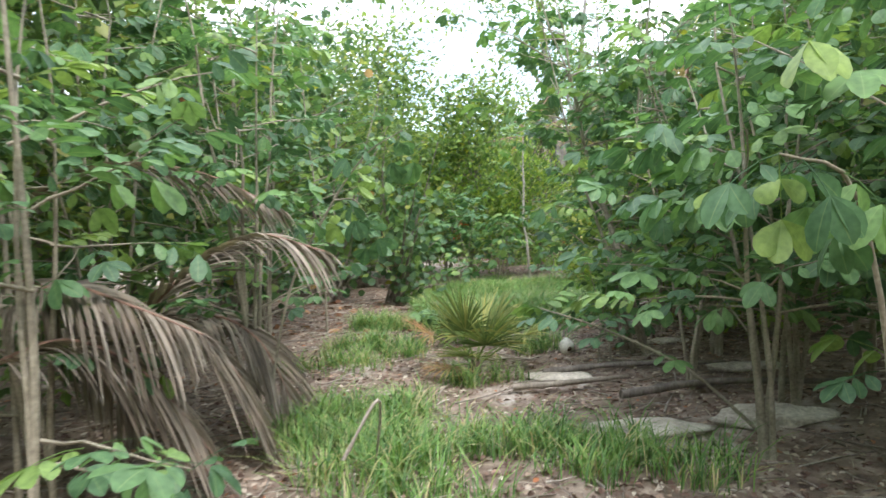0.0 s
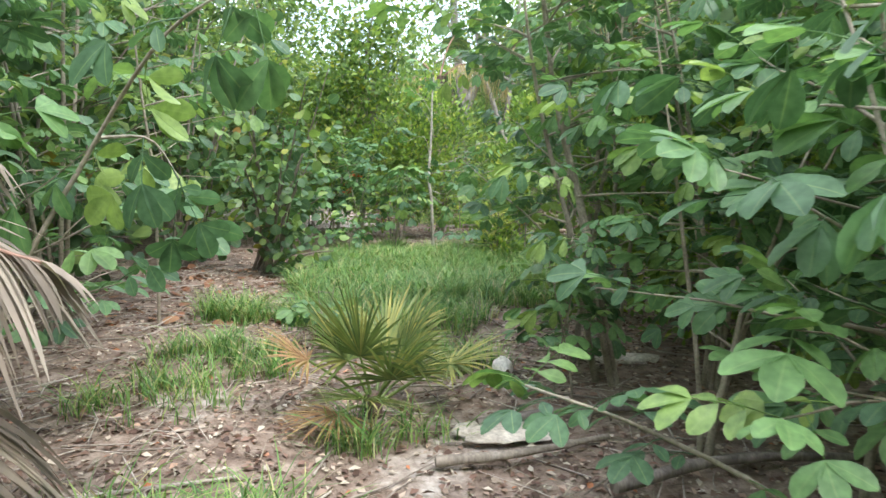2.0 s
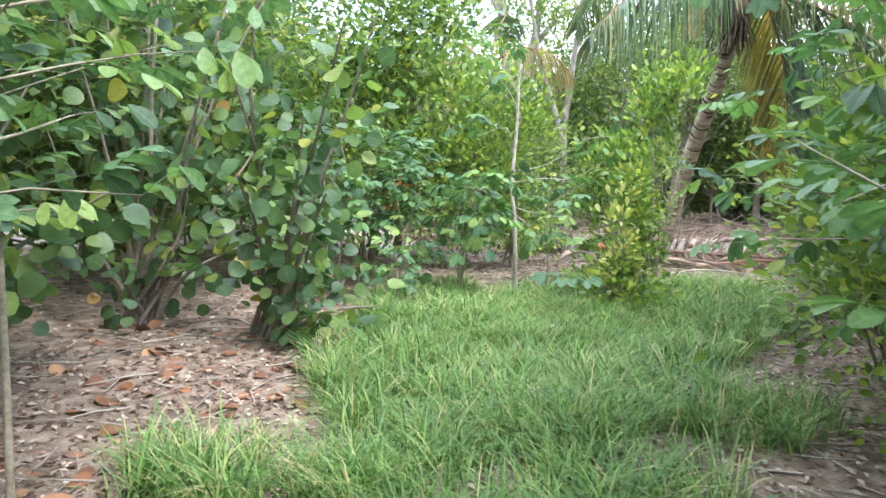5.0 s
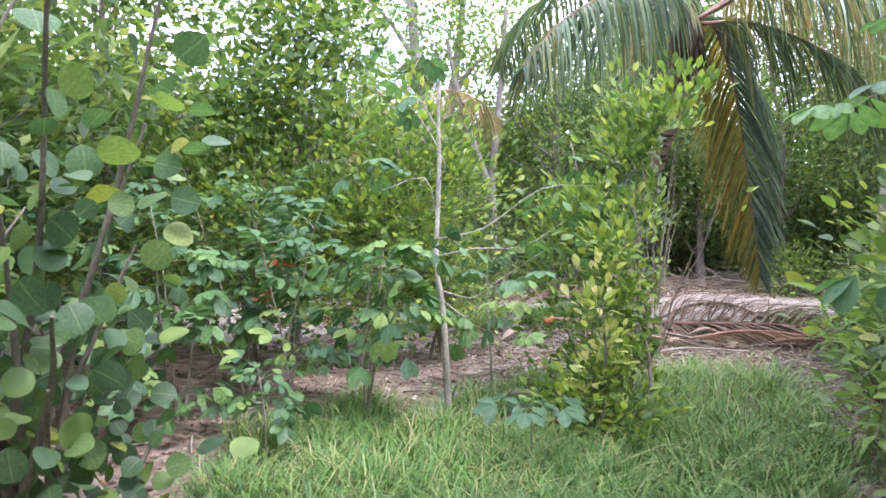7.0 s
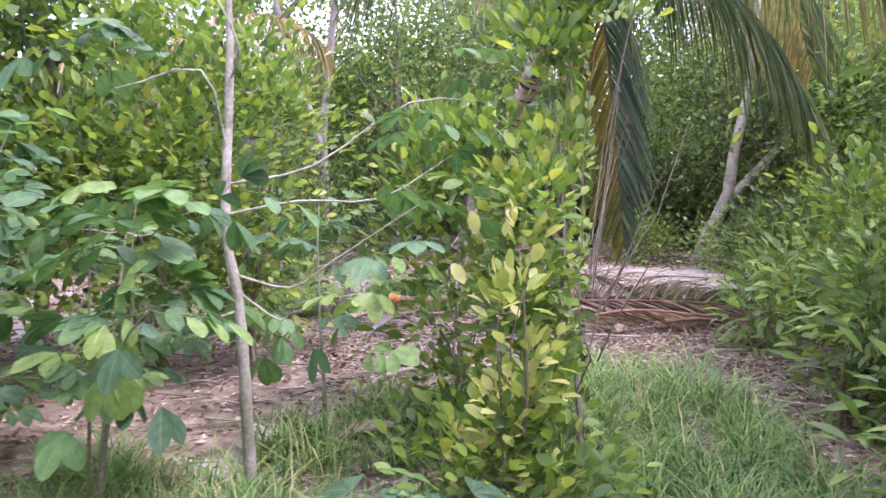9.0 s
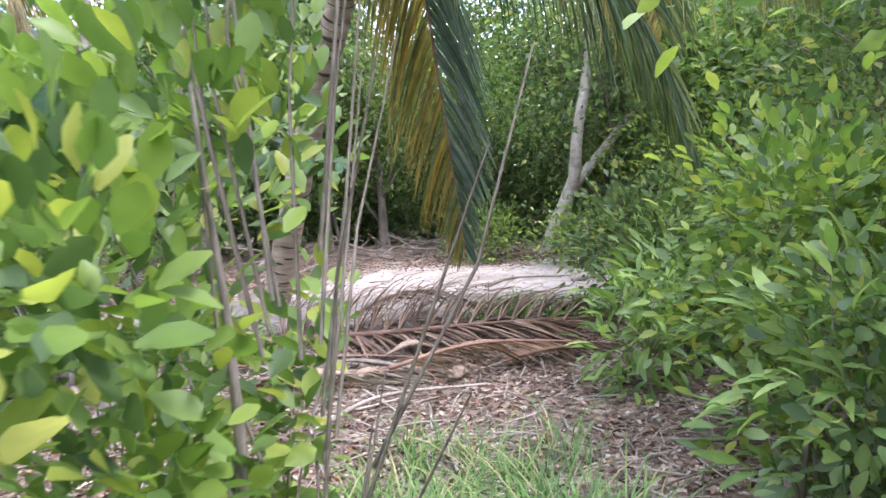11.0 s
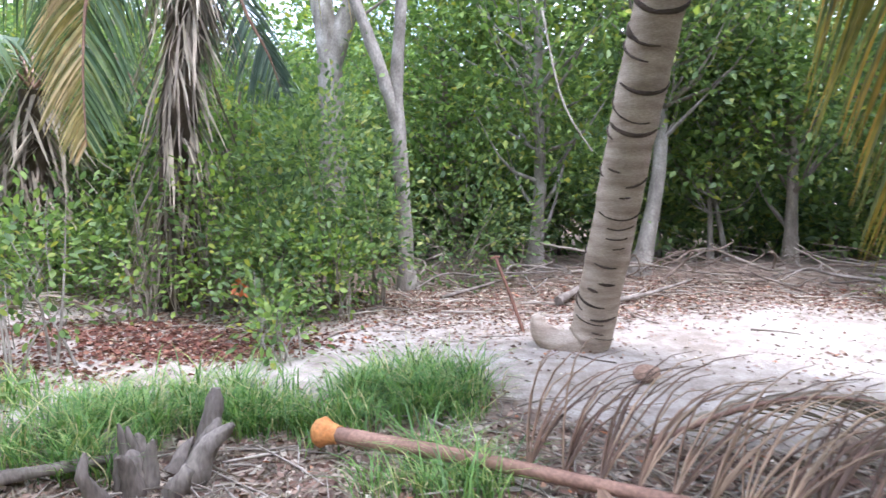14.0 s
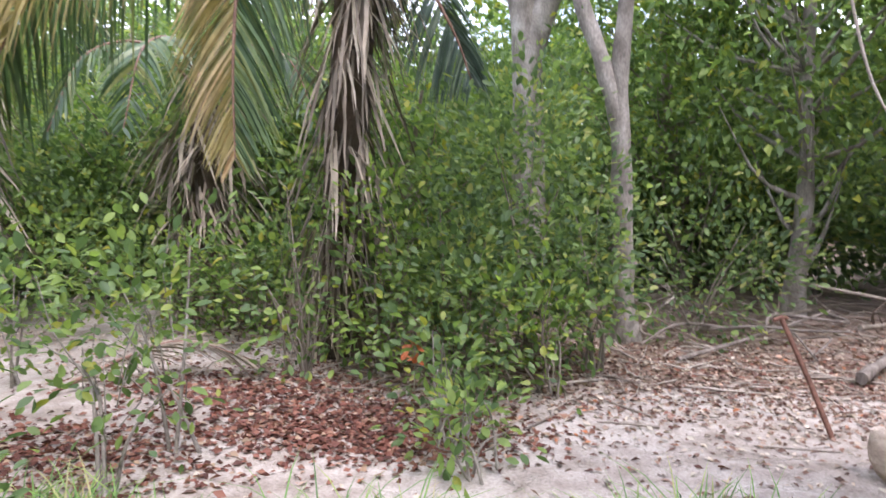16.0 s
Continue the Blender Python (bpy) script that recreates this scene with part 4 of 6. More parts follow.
e = thing("broadleaf_shrub", "single slender stem with a drooping spray of large light-green leaves", "shrub", (3.3, 13.95, 0.0), "broadleaf shrubs")
lift = spline([(3.3, 13.95, -0.03), (3.34, 13.9, 0.8), (3.5, 13.75, 1.4), (3.66, 13.62, 1.62), (3.84, 13.55, 1.60)], 14)
wood(e, [(lift, np.linspace(0.011, 0.003, 14))], [], STEM)
pos = np.array([lift[i] for i in (9, 10, 11, 11, 12, 13, 13)])
d = np.array([(0.5, -0.5, -0.3), (0.4, 0.5, -0.4), (0.2, -0.5, -0.5), (0.3, 0.4, 0.35), (0.5, -0.3, -0.55), (0.7, 0.1, -0.35), (0.5, -0.5, -0.5)])
place_leaves(e, COMPOUND_MESH[:3], pos, d, np.array([0.1, -0.5, 0.8]) + r6.normal(0, 0.2, d.shape), np.full(len(pos), 0.15), r6)

e = thing("broadleaf_shrub", "leaning branch over the way with hanging sprays of broad leaves", "shrub", (-1.15, 4.45, 0.0), "broadleaf shrubs")
lean_stem = spline([(-1.15, 4.45, -0.03), (-0.95, 4.45, 0.9), (-0.65, 4.4, 1.45), (-0.38, 4.15, 1.75), (-0.14, 3.92, 1.86)], 18)
droop = spline([lean_stem[9], (-0.5, 4.5, 1.5), (-0.42, 4.52, 1.38)], 8)
wood(e, [(lean_stem, np.linspace(0.011, 0.003, 18))], [(droop, np.linspace(0.006, 0.002, 8))], STEM)
pos = np.array([lean_stem[8], lean_stem[9], droop[3], droop[5], droop[6], droop[7], droop[7], lean_stem[11], lean_stem[12], lean_stem[14], lean_stem[17], lean_stem[17]])
d = np.array([(-0.5, -0.4, -0.3), (-0.3, 0.6, -0.5), (0.1, -0.6, -0.5), (-0.6, -0.3, -0.5), (0.35, -0.2, -0.7), (-0.1, -0.2, -1.0), (0.1, 0.5, -0.7), (-0.4, 0.5, 0.2), (-0.2, 0.6, -0.5), (-0.5, -0.3, -0.2), (0.25, -0.25, -0.75), (-0.3, -0.3, -0.8)])
place_leaves(e, [COMPOUND_MESH[3], COMPOUND_MESH[1]], pos, d, np.array([0.1, -0.6, 0.7]) + r6.normal(0, 0.2, d.shape), np.full(len(pos), 0.25), r6)
e = thing("broadleaf_seedling", "young plant with a rosette of broad light-green leaves in the grass", "seedling", (1.82, 11.55, 0.0))
sprout = spline([(1.82, 11.55, -0.03), (1.81, 11.53, 0.25), (1.8, 11.5, 0.46)], 6)
wood(e, [(sprout, np.linspace(0.007, 0.004, 6))], [], STEM)
turn = np.arange(6) * 1.05
d = np.stack([np.cos(turn), np.sin(turn), np.full(6, 0.12)], -1)
place_leaves(e, COMPOUND_MESH[:1], np.repeat(sprout[5][None], 6, 0), d, np.array([0, -0.35, 1.0]) + r6.normal(0, 0.12, d.shape), np.full(6, 0.26), r6)

# sea grapes


def sea_grape(x, y, ends, seed, per=22, near=True, leaf=0.15):
    r = np.random.default_rng(seed)
    at = np.array([x, y, 0.0])
    e = thing("sea_grape", "sprawling sea grape with round leathery green leaves, some yellow", "shrub", at, "sea grapes")
    pos, d = [], []
    for q in ends:
        q = np.array(q, float)
        mid = (at + q) / 2 + [0, 0, 0.25 * np.linalg.norm(q - at) * r.uniform(0.1, 0.6)] + r.normal(0, 0.08, 3)
        line = spline([at + r.normal(0, 0.08, 3) * [1, 1, 0] - [0, 0, 0.03], mid, q], 16)
        g = Geo()
        tube(g, line, np.linspace(0.024, 0.006, 16), 6, 0.06, seed)
        part("stem", g, BARK, e)
        for k in range(per):
            i = int(r.uniform(0.3, 1.0) * 15)
            a = r.normal(0, 1, 3)
            pos.append(line[i] + a * 0.13)
            d.append(a + [0, 0, 0.2])
    pos, d = np.array(pos), np.array(d)
    pos[:, 2] = np.maximum(pos[:, 2], 0.08)
    n = r.normal(0, 0.75, pos.shape) + [0, -0.45, 0.7]
    size = leaf * r.uniform(0.6, 1.15, len(pos))
    ok = keep_clear(pos, 0.45)
    pos, d, n, size = pos[ok], d[ok], n[ok], size[ok]
    if near:
        place_leaves(e, ROUND_MESH, pos[:300], d[:300], n[:300], size[:300], r)
        pos, d, n, size = pos[300:], d[300:], n[300:], size[300:]
    if len(pos):
        g = Geo()
        scatter(g, ROUND, pos, d, n, size)
        part("foliage", g, GRAPE_FAR, e)
    return e


sea_grape(-0.75, 11.3, [(-0.45, 10.3, 1.7), (-0.2, 10.0, 2.25), (-0.7, 10.2, 2.6), (-0.1, 10.9, 1.9), (0.05, 10.6, 2.5), (-0.4, 10.6, 0.9), (-0.1, 11.2, 0.6), (-0.5, 10.8, 0.4), (0.0, 11.5, 1.0), (-0.9, 10.5, 1.3), (-0.2, 11.2, 1.4), (-0.9, 10.2, 2.0), (0.1, 11.0, 0.3), (-0.3, 10.3, 1.2)], 71, 30, leaf=0.122)
sea_grape(-1.9, 11.9, [(-1.1, 11.2, 2.4), (-2.2, 11.0, 2.6), (-1.4, 11.4, 1.2), (-1.0, 11.7, 0.7), (-2.4, 11.3, 1.6), (-1.6, 11.9, 3.0), (-2.6, 12.4, 2.7), (-0.9, 12.1, 1.6), (-1.8, 11.0, 0.6), (-1.3, 12.5, 2.4), (-0.9, 11.8, 3.5), (-1.4, 11.5, 3.9), (-0.6, 12.2, 3.4), (-2.2, 11.8, 4.0), (-1.8, 12.4, 3.6)], 72, 30)
sea_grape(-2.9, 10.0, [(-2.4, 9.4, 2.4), (-3.2, 9.5, 2.9), (-2.2, 9.7, 1.3), (-2.0, 9.9, 0.6), (-2.6, 10.4, 3.1), (-3.4, 10.4, 2.2), (-2.0, 10.3, 2.0), (-2.3, 10.2, 4.1), (-1.8, 10.5, 3.6), (-2.9, 9.9, 4.3), (-1.7, 9.9, 2.9), (-1.6, 10.2, 1.2)], 73, 44, False)
sea_grape(-2.6, 8.6, [(-2.1, 8.3, 2.7), (-2.8, 8.3, 3.0), (-2.0, 8.7, 1.6), (-2.4, 8.0, 2.2), (-3.2, 8.8, 2.6), (-2.3, 8.9, 3.8), (-1.9, 9.0, 3.0), (-1.8, 8.9, 0.9)], 74, 40, False)

# the upright light-green bushes in the clearing
dense_shrub(3.0, 12.25, 2.6, 0.40, 4800, 0.07, OVAL_LEAF, OVAL, 81, "bush", "upright bush with glossy light-green oval leaves", upright=0.9, group="oval-leaved bushes", stems=2, low=0.04, clumps=64)
dense_shrub(2.95, 13.2, 2.0, 0.36, 1500, 0.085, OVAL_LEAF, OVAL, 82, "bush", "upright bush with glossy light-green oval leaves", upright=0.9, group="oval-leaved bushes", low=0.05, stems=2)
dense_shrub(2.52, 12.0, 0.62, 0.34, 900, 0.075, OVAL_LEAF, OVAL, 83, "bush", "low bush with light-green oval leaves", upright=0.8, group="oval-leaved bushes", low=0.0)
dense_shrub(2.42, 11.97, 1.34, 0.12, 230, 0.08, YELLOW_LEAF, OVAL, 84, "bush", "bright yellow-green young shoots standing among darker leaves", upright=1.0, group="oval-leaved bushes", stems=2, low=0.1, clumps=14)
for k, (x, y, h, rd, c) in enumerate(((2.2, 15.2, 2.9, 0.7, 3200), (1.3, 15.2, 2.7, 0.8, 3200), (0.2, 15.8, 2.8, 0.8, 3000), (-1.0, 16.2, 2.7, 0.8, 2600), (-2.9, 17.0, 2.2, 0.7, 1500), (-0.3, 17.2, 2.4, 0.6, 1500), (-2.2, 15.2, 2.8, 0.8, 2400), (2.9, 8.7, 2.1, 0.7, 2600), (3.6, 9.8, 1.9, 0.7, 2200), (3.1, 7.4, 2.3, 0.7, 2200))):
    dense_shrub(x, y, h, rd, c, 0.09, OVAL_LEAF if k not in (3, 6) else LIGHT_LEAF, OVAL, 200 + k, "bush", "leafy bush with small glossy light-green leaves", upright=0.6, group="oval-leaved bushes", low=0.08)
# lance-leaved shrubs at the bend
for k, (x, y, h, rd, c) in enumerate(((7.15, 13.95, 0.8, 0.38, 420), (6.25, 13.7, 0.7, 0.3, 300), (7.65, 14.4, 0.95, 0.4, 380), (5.0, 12.1, 1.15, 0.3, 260), (4.0, 11.2, 0.7, 0.25, 150), (5.1, 11.5, 0.8, 0.3, 180))):
    dense_shrub(x, y, h, rd, c, 0.17, LANCE_LEAF, LANCE, 230 + k, "lance_leaved_shrub", "shrub with whorls of long narrow bright-green leaves", "shrub", upright=0.35, group="lance-leaved shrubs", low=0.05, stems=6, clumps=30)
for k, (x, y, h, rd, c) in enumerate(((5.9, 12.5, 1.7, 0.55, 2600), (5.0, 11.8, 1.2, 0.4, 1400), (5.1, 10.7, 1.6, 0.6, 1800), (7.4, 13.1, 1.4, 0.6, 2200), (8.2, 15.0, 1.35, 0.55, 1900), (9.0, 14.3, 1.7, 0.8, 2200), (10.4, 15.0, 1.9, 0.9, 2200), (8.5, 12.9, 2.1, 0.9, 2400))):
    dense_shrub(x, y, h, rd, c, 0.085, WOOD_LEAF if k % 3 else OVAL_LEAF, OVAL, 245 + k, "bush", "dense dark-green bush beside the bend", "bush", upright=0.35, group="bend bushes", low=0.03, stems=5, clumps=40)
# saplings and low shrubs on the sand
for k, (x, y, h, rd, c) in enumerate(((2.3, 19.15, 1.25, 0.42, 280), (2.25, 18.6, 1.25, 0.42, 220), (1.3, 18.6, 1.3, 0.55, 380), (1.9, 17.7, 0.6, 0.38, 620), (3.95, 19.0, 0.5, 0.24, 150), (3.75, 19.55, 0.75, 0.3, 200), (0.5, 20.2, 1.2, 0.5, 300), (-0.6, 18.4, 1.7, 0.7, 700))):
    dense_shrub(x, y, h, rd, c, 0.075, LIGHT_LEAF if k != 3 else WOOD_LEAF, OVAL, 260 + k, "sapling" if h > 1 else "bush", "thin-stemmed sapling with sparse small leaves on the sand" if h > 1 else "low sparse bush on the sand", "sapling" if h > 1 else "bush", upright=0.4, group="sand saplings", stems=3 if h > 1 else 6, low=0.3 if h > 1 else 0.05, bark=PALE_BARK, clumps=18)
for k, (x, y, h, rd, c, mt) in enumerate(((4.25, 21.2, 2.3, 0.6, 2300, WOOD_LEAF), (3.6, 21.0, 1.8, 0.55, 1600, WOOD_LEAF), (4.75, 21.0, 1.6, 0.45, 900, WOOD_LEAF), (3.8, 20.4, 1.0, 0.5, 700, WOOD_LEAF), (4.35, 20.4, 0.8, 0.45, 600, OVAL_LEAF), (2.5, 20.75, 1.5, 0.4, 420, LIGHT_LEAF), (3.1, 20.8, 1.5, 0.4, 700, OVAL_LEAF), (1.6, 22.3, 1.0, 0.6, 1200, LIGHT_LEAF), (0.6, 22.3, 0.9, 0.7, 1200, LIGHT_LEAF), (-0.8, 22.6, 1.5, 0.9, 1600, LIGHT_LEAF), (5.9, 22.6, 1.5, 0.7, 1500, WOOD_LEAF), (-1.6, 20.3, 1.8, 0.8, 1700, LIGHT_LEAF), (10.9, 20.0, 1.0, 0.6, 1300, OVAL_LEAF), (11.2, 18.0, 1.0, 0.6, 1300, OVAL_LEAF), (12.2, 16.6, 2.6, 1.1, 2200, OVAL_LEAF))):
    dense_shrub(x, y, h, rd, int(c * 1.1), 0.076, mt, OVAL, 280 + k, "bush", "thick bush of small green leaves at the edge of the sand", upright=0.4, group="edge bushes", low=0.06, stems=6, clumps=26)

# the slim pale sapling trunk in the clearing
slim = thing("slim_tree", "slim pale crooked sapling trunk with a few thin side branches", "tree", (1.70, 12.83, 0.0))
r7 = np.random.default_rng(77)
line = spline([(1.64, 12.73, -0.04), (1.62, 12.7, 0.37), (1.61, 12.7, 0.64), (1.59, 12.7, 0.93), (1.55, 12.7, 1.2), (1.57, 12.7, 1.64), (1.58, 12.7, 1.93), (1.58, 12.7, 2.3), (1.6, 12.7, 2.7)], 30)
g = Geo()
tube(g, line, np.linspace(0.027, 0.01, 30) * (1 + 0.12 * np.abs(np.sin(np.arange(30) * 0.9))), 9, 0.05, 7)
part("trunk", g, SLIM_BARK, slim)
g = Geo()
ends = []
for i, q in ((17, (1.15, 12.55, 1.85)), (10, (1.1, 12.35, 1.2)), (11, (2.05, 12.35, 0.95)), (12, (2.2, 12.25, 1.3)), (16, (2.7, 12.45, 1.75)), (20, (1.3, 12.45, 2.3)), (24, (1.3, 12.55, 2.7)), (15, (2.4, 12.35, 1.5))):
    ends.append(q)
    g = Geo()
    tube(g, spline([line[i], line[i] * 0.66 + np.array(q) * 0.34 + r7.normal(0, 0.07, 3), line[i] * 0.33 + np.array(q) * 0.67 + r7.normal(0, 0.08, 3), q], 10), np.linspace(0.006, 0.002, 10), 5)
    part("branch", g, SLIM_BARK, slim)
pos = np.repeat(np.array(ends), 5, 0) + r7.normal(0, 0.12, (40, 3))
d = r7.normal(0, 1, (40, 3)) * [1, 1, 0.3]
place_leaves(slim, COMPOUND_MESH[:3], pos, d, np.array([0, 0, 1.0]) + r7.normal(0, 0.3, d.shape), np.full(40, 0.24), r7)

# dead hanging fronds beside the first stretch
for k, (pts, n) in enumerate((([(-2.7, 4.0, 1.35), (-2.1, 4.3, 1.75), (-1.5, 4.4, 1.72), (-0.95, 4.45, 1.45)], 60), ([(-2.0, 4.1, 0.5), (-1.55, 4.0, 1.0), (-1.05, 3.95, 1.3), (-0.6, 3.9, 1.2)], 60), ([(-2.3, 3.6, 0.9), (-1.9, 3.5, 1.1), (-1.5, 3.4, 1.0), (-1.1, 3.3, 0.85)], 50), ([(-2.2, 4.9, 0.4), (-1.6, 4.7, 0.75), (-1.2, 4.6, 0.6), (-0.95, 4.5, 0.15)], 50), ([(-2.1, 3.2, 0.75), (-1.75, 3.3, 0.85), (-1.4, 3.35, 0.65), (-1.1, 3.4, 0.2)], 55), ([(-2.6, 3.9, 1.0), (-2.2, 3.8, 1.1), (-1.85, 3.75, 0.8), (-1.6, 3.7, 0.3)], 50), ([(-1.7, 3.9, 0.8), (-1.5, 3.95, 0.85), (-1.2, 4.0, 0.55), (-1.0, 4.05, 0.1)], 45))):
    e = thing("dead_frond", "dry grey-brown palm frond caught in the shrubs", "palm frond", pts[0], "dead fronds")
    frond(e, pts, int(n * 1.4), 0.5, (FROND_GREY, FROND_GREY), 300 + k, 0.55, 0.024, 1.1, radius=0.014, bare=0.05, name="rib")

# the fallen frond with the orange butt
fallen = thing("fallen_frond", "fallen brown coconut frond with a bright orange butt", "palm frond", (4.32, 17.16, 0.0), "dead fronds")
g = Geo()
stalk = spline([(4.27, 17.2, 0.10), (4.45, 17.08, 0.10), (4.95, 16.73, 0.11), (5.6, 16.22, 0.12), (6.12, 15.78, 0.14), (6.7, 15.4, 0.16), (7.25, 15.05, 0.12)], 34)
tube(g, stalk[:5], [0.060, 0.078, 0.064, 0.053, 0.047], 12, 0.03, 2)
part("butt", g, BUTT, fallen, "bright orange frond butt")
g = Geo()
tube(g, stalk[4:20], np.linspace(0.044, 0.026, 16), 8, 0.03, 3)
part("stalk", g, STALK, fallen)
frond(fallen, [stalk[18], stalk[24], stalk[29], stalk[33] + [0.3, -0.1, 0.0]], 85, 0.75, (FROND_RED, FROND_RED), 311, 0.30, 0.018, 1.05, radius=0.024, bare=0.0, name="rib")
rq = np.random.default_rng(313)
g = Geo()
for k in range(180):
    s = 13 + int(20 * k / 180)
    a = stalk[min(s, 33)]
    ln = rq.uniform(0.65, 1.1)
    o = unit(np.array([0.25 + 0.65 * k / 180 + rq.normal(0, 0.1), 0.30 + rq.normal(0, 0.14), 0.52 - 0.15 * k / 180 + rq.normal(0, 0.08)]))
    v = np.linspace(0, 1, 6)
    pts = a + np.outer(v * ln, o) + np.outer(v**2.4, [0.22, 0.0, -0.38 * ln])
    pts[:, 2] = np.maximum(pts[:, 2], 0.012)
    tube(g, pts, [0.006, 0.007, 0.006, 0.005, 0.003, 0.0015], 3)
tagged(part("foliage", g, FROND_RED, fallen, "thin curling dead leaflets"), kind="stuff")
g = Geo()
for k in range(64):
    a = stalk[15 + int(18 * k / 64)]
    ln = rq.uniform(0.45, 0.8)
    o = unit(np.array([-0.15 + 0.5 * k / 64 + rq.normal(0, 0.12), -0.85 + rq.normal(0, 0.1), 0.12]))
    v = np.linspace(0, 1, 6)
    pts = a + np.outer(v * ln, o) + np.outer(v**1.6, [0.0, 0.0, -0.3 * ln])
    pts[:, 2] = np.maximum(pts[:, 2], 0.03 + 0.02 * rq.random())
    wide = 0.034 * rq.uniform(0.7, 1.1) * np.array([0.6, 1, 1, 0.85, 0.55, 0.12])
    across = unit(np.cross(o, [0.2 * rq.normal(), 0.2 * rq.normal(), 1.0]))
    q = np.stack([pts - across * wide[:, None] / 2, pts + [0, 0, -0.005], pts + across * wide[:, None] / 2], 1).reshape(-1, 3)
    b3 = np.arange(5) * 3
    g.add(q, np.concatenate([np.stack([b3, b3 + 1, b3 + 4, b3 + 3], -1), np.stack([b3 + 1, b3 + 2, b3 + 5, b3 + 4], -1)]))
tagged(part("foliage", g, FROND_RED, fallen, "flat brown dead leaflets lying over the litter"), kind="stuff")
for k, (pts, n, mt) in enumerate((([(4.35, 16.3, 0.06), (4.9, 16.05, 0.08), (5.4, 15.75, 0.06), (5.8, 15.3, 0.04)], 46, FROND_GREY), ([(5.3, 15.2, 0.08), (5.9, 14.95, 0.18), (6.5, 14.6, 0.14), (7.0, 14.3, 0.06)], 56, FROND_RED), ([(5.9, 16.9, 0.06), (6.4, 16.75, 0.28), (6.9, 16.6, 0.3), (7.4, 16.4, 0.08)], 50, FROND_GREY), ([(4.3, 15.7, 0.05), (4.75, 15.6, 0.07), (5.2, 15.35, 0.05), (5.6, 15.0, 0.03)], 40, FROND_GREY), ([(1.0, 19.95, 0.05), (1.35, 20.3, 0.22), (1.7, 20.5, 0.3), (2.2, 20.7, 0.1)], 46, FROND_GREY))):
    e = thing("fallen_frond", "flat dry palm frond lying on the litter", "palm frond", pts[0], "dead fronds")
    frond(e, pts, n, 0.5, (mt, mt), 320 + k, 0.35, 0.022, 1.1, radius=0.016, bare=0.05, name="rib")

# forked tree at the edge of the sand
fork = thing("forked_tree", "pale-barked tree forking above head height", "tree", (5.2, 22.3, 0.0), "woodland trees")
main = spline([(5.22, 22.3, -0.06), (5.16, 22.2, 0.8), (5.1, 22.0, 1.7), (5.06, 21.9, 2.4), (5.12, 21.8, 3.4), (5.22, 21.7, 4.6), (5.3, 21.6, 6.0)], 30)
arm = spline([(5.07, 21.95, 2.0), (4.95, 21.9, 2.4), (4.7, 21.9, 3.1), (4.35, 21.8, 4.0), (4.05, 21.7, 5.3)], 20)
for nm, ln, a, b in (("trunk", main, 0.105, 0.05), ("limb", arm, 0.085, 0.045)):
    g = Geo()
    rd = np.linspace(a, b, len(ln)) * (1 + 0.05 * np.sin(np.arange(len(ln)) * 1.7))
    if nm == "trunk":
        rd[0] *= 1.55
        rd[1] *= 1.25
    tube(g, ln, rd, 12, 0.06, 9)
    part(nm, g, PALE_BARK, fork)
rk = np.random.default_rng(90)
g = Geo()
for k in range(9):
    q = main[20 + k] if k % 2 else arm[10 + k]
    tip = q + rk.normal(0, 0.6, 3) + [0, 0, 0.9]
    tube(g, spline([q, (q + tip) / 2 + rk.normal(0, 0.12, 3), tip], 7), np.linspace(0.02, 0.005, 7), 5)
part("branch", g, BARK, fork)
g = Geo()
pos = np.array([5.0, 21.8, 5.6]) + rk.normal(0, 1, (1600, 3)) * [1.1, 0.9, 0.7]
scatter(g, DIAMOND, pos, rk.normal(0, 1, pos.shape), rk.normal(0, 0.4, pos.shape) + [0, 0, 1], np.full(len(pos), 0.11))
part("crown", g, LIGHT_LEAF, fork)

bigfork = thing("forked_tree", "big grey tree with two heavy rising limbs", "tree", (4.35, 24.1, 0.0), "woodland trees")
for nm, ln, a, b in (("trunk", [(4.35, 24.1, -0.06), (4.3, 24.1, 1.6), (4.25, 24.1, 3.3), (4.0, 24.2, 5.0), (3.8, 24.3, 7.5), (3.6, 24.4, 9.5)], 0.24, 0.06), ("limb", [(4.27, 24.1, 3.0), (4.7, 24.05, 4.2), (4.95, 24.0, 5.8), (5.3, 24.0, 8.8)], 0.17, 0.05), ("limb", [(4.8, 24.05, 4.6), (5.4, 23.9, 5.4), (6.3, 23.8, 5.9)], 0.08, 0.03), ("limb", [(3.95, 24.2, 5.4), (3.2, 24.1, 6.4), (2.4, 24.0, 7.0)], 0.07, 0.02)):
    g = Geo()
    tube(g, spline(ln, 18), np.linspace(a, b, 18), 10, 0.06, 6)
    part(nm, g, PALE_BARK, bigfork)
g = Geo()
cc = np.array([4.5, 24.1, 7.4]) + rk.normal(0, 1, (44, 3)) * [1.8, 1.0, 1.3]
pos = cc[rk.integers(0, 44, 5200)] + rk.normal(0, 0.32, (5200, 3))
scatter(g, DIAMOND, pos, rk.normal(0, 1, pos.shape), rk.normal(0, 0.4, pos.shape) + [0, 0, 1], np.full(len(pos), 0.16))
part("crown", g, LIGHT_LEAF, bigfork)

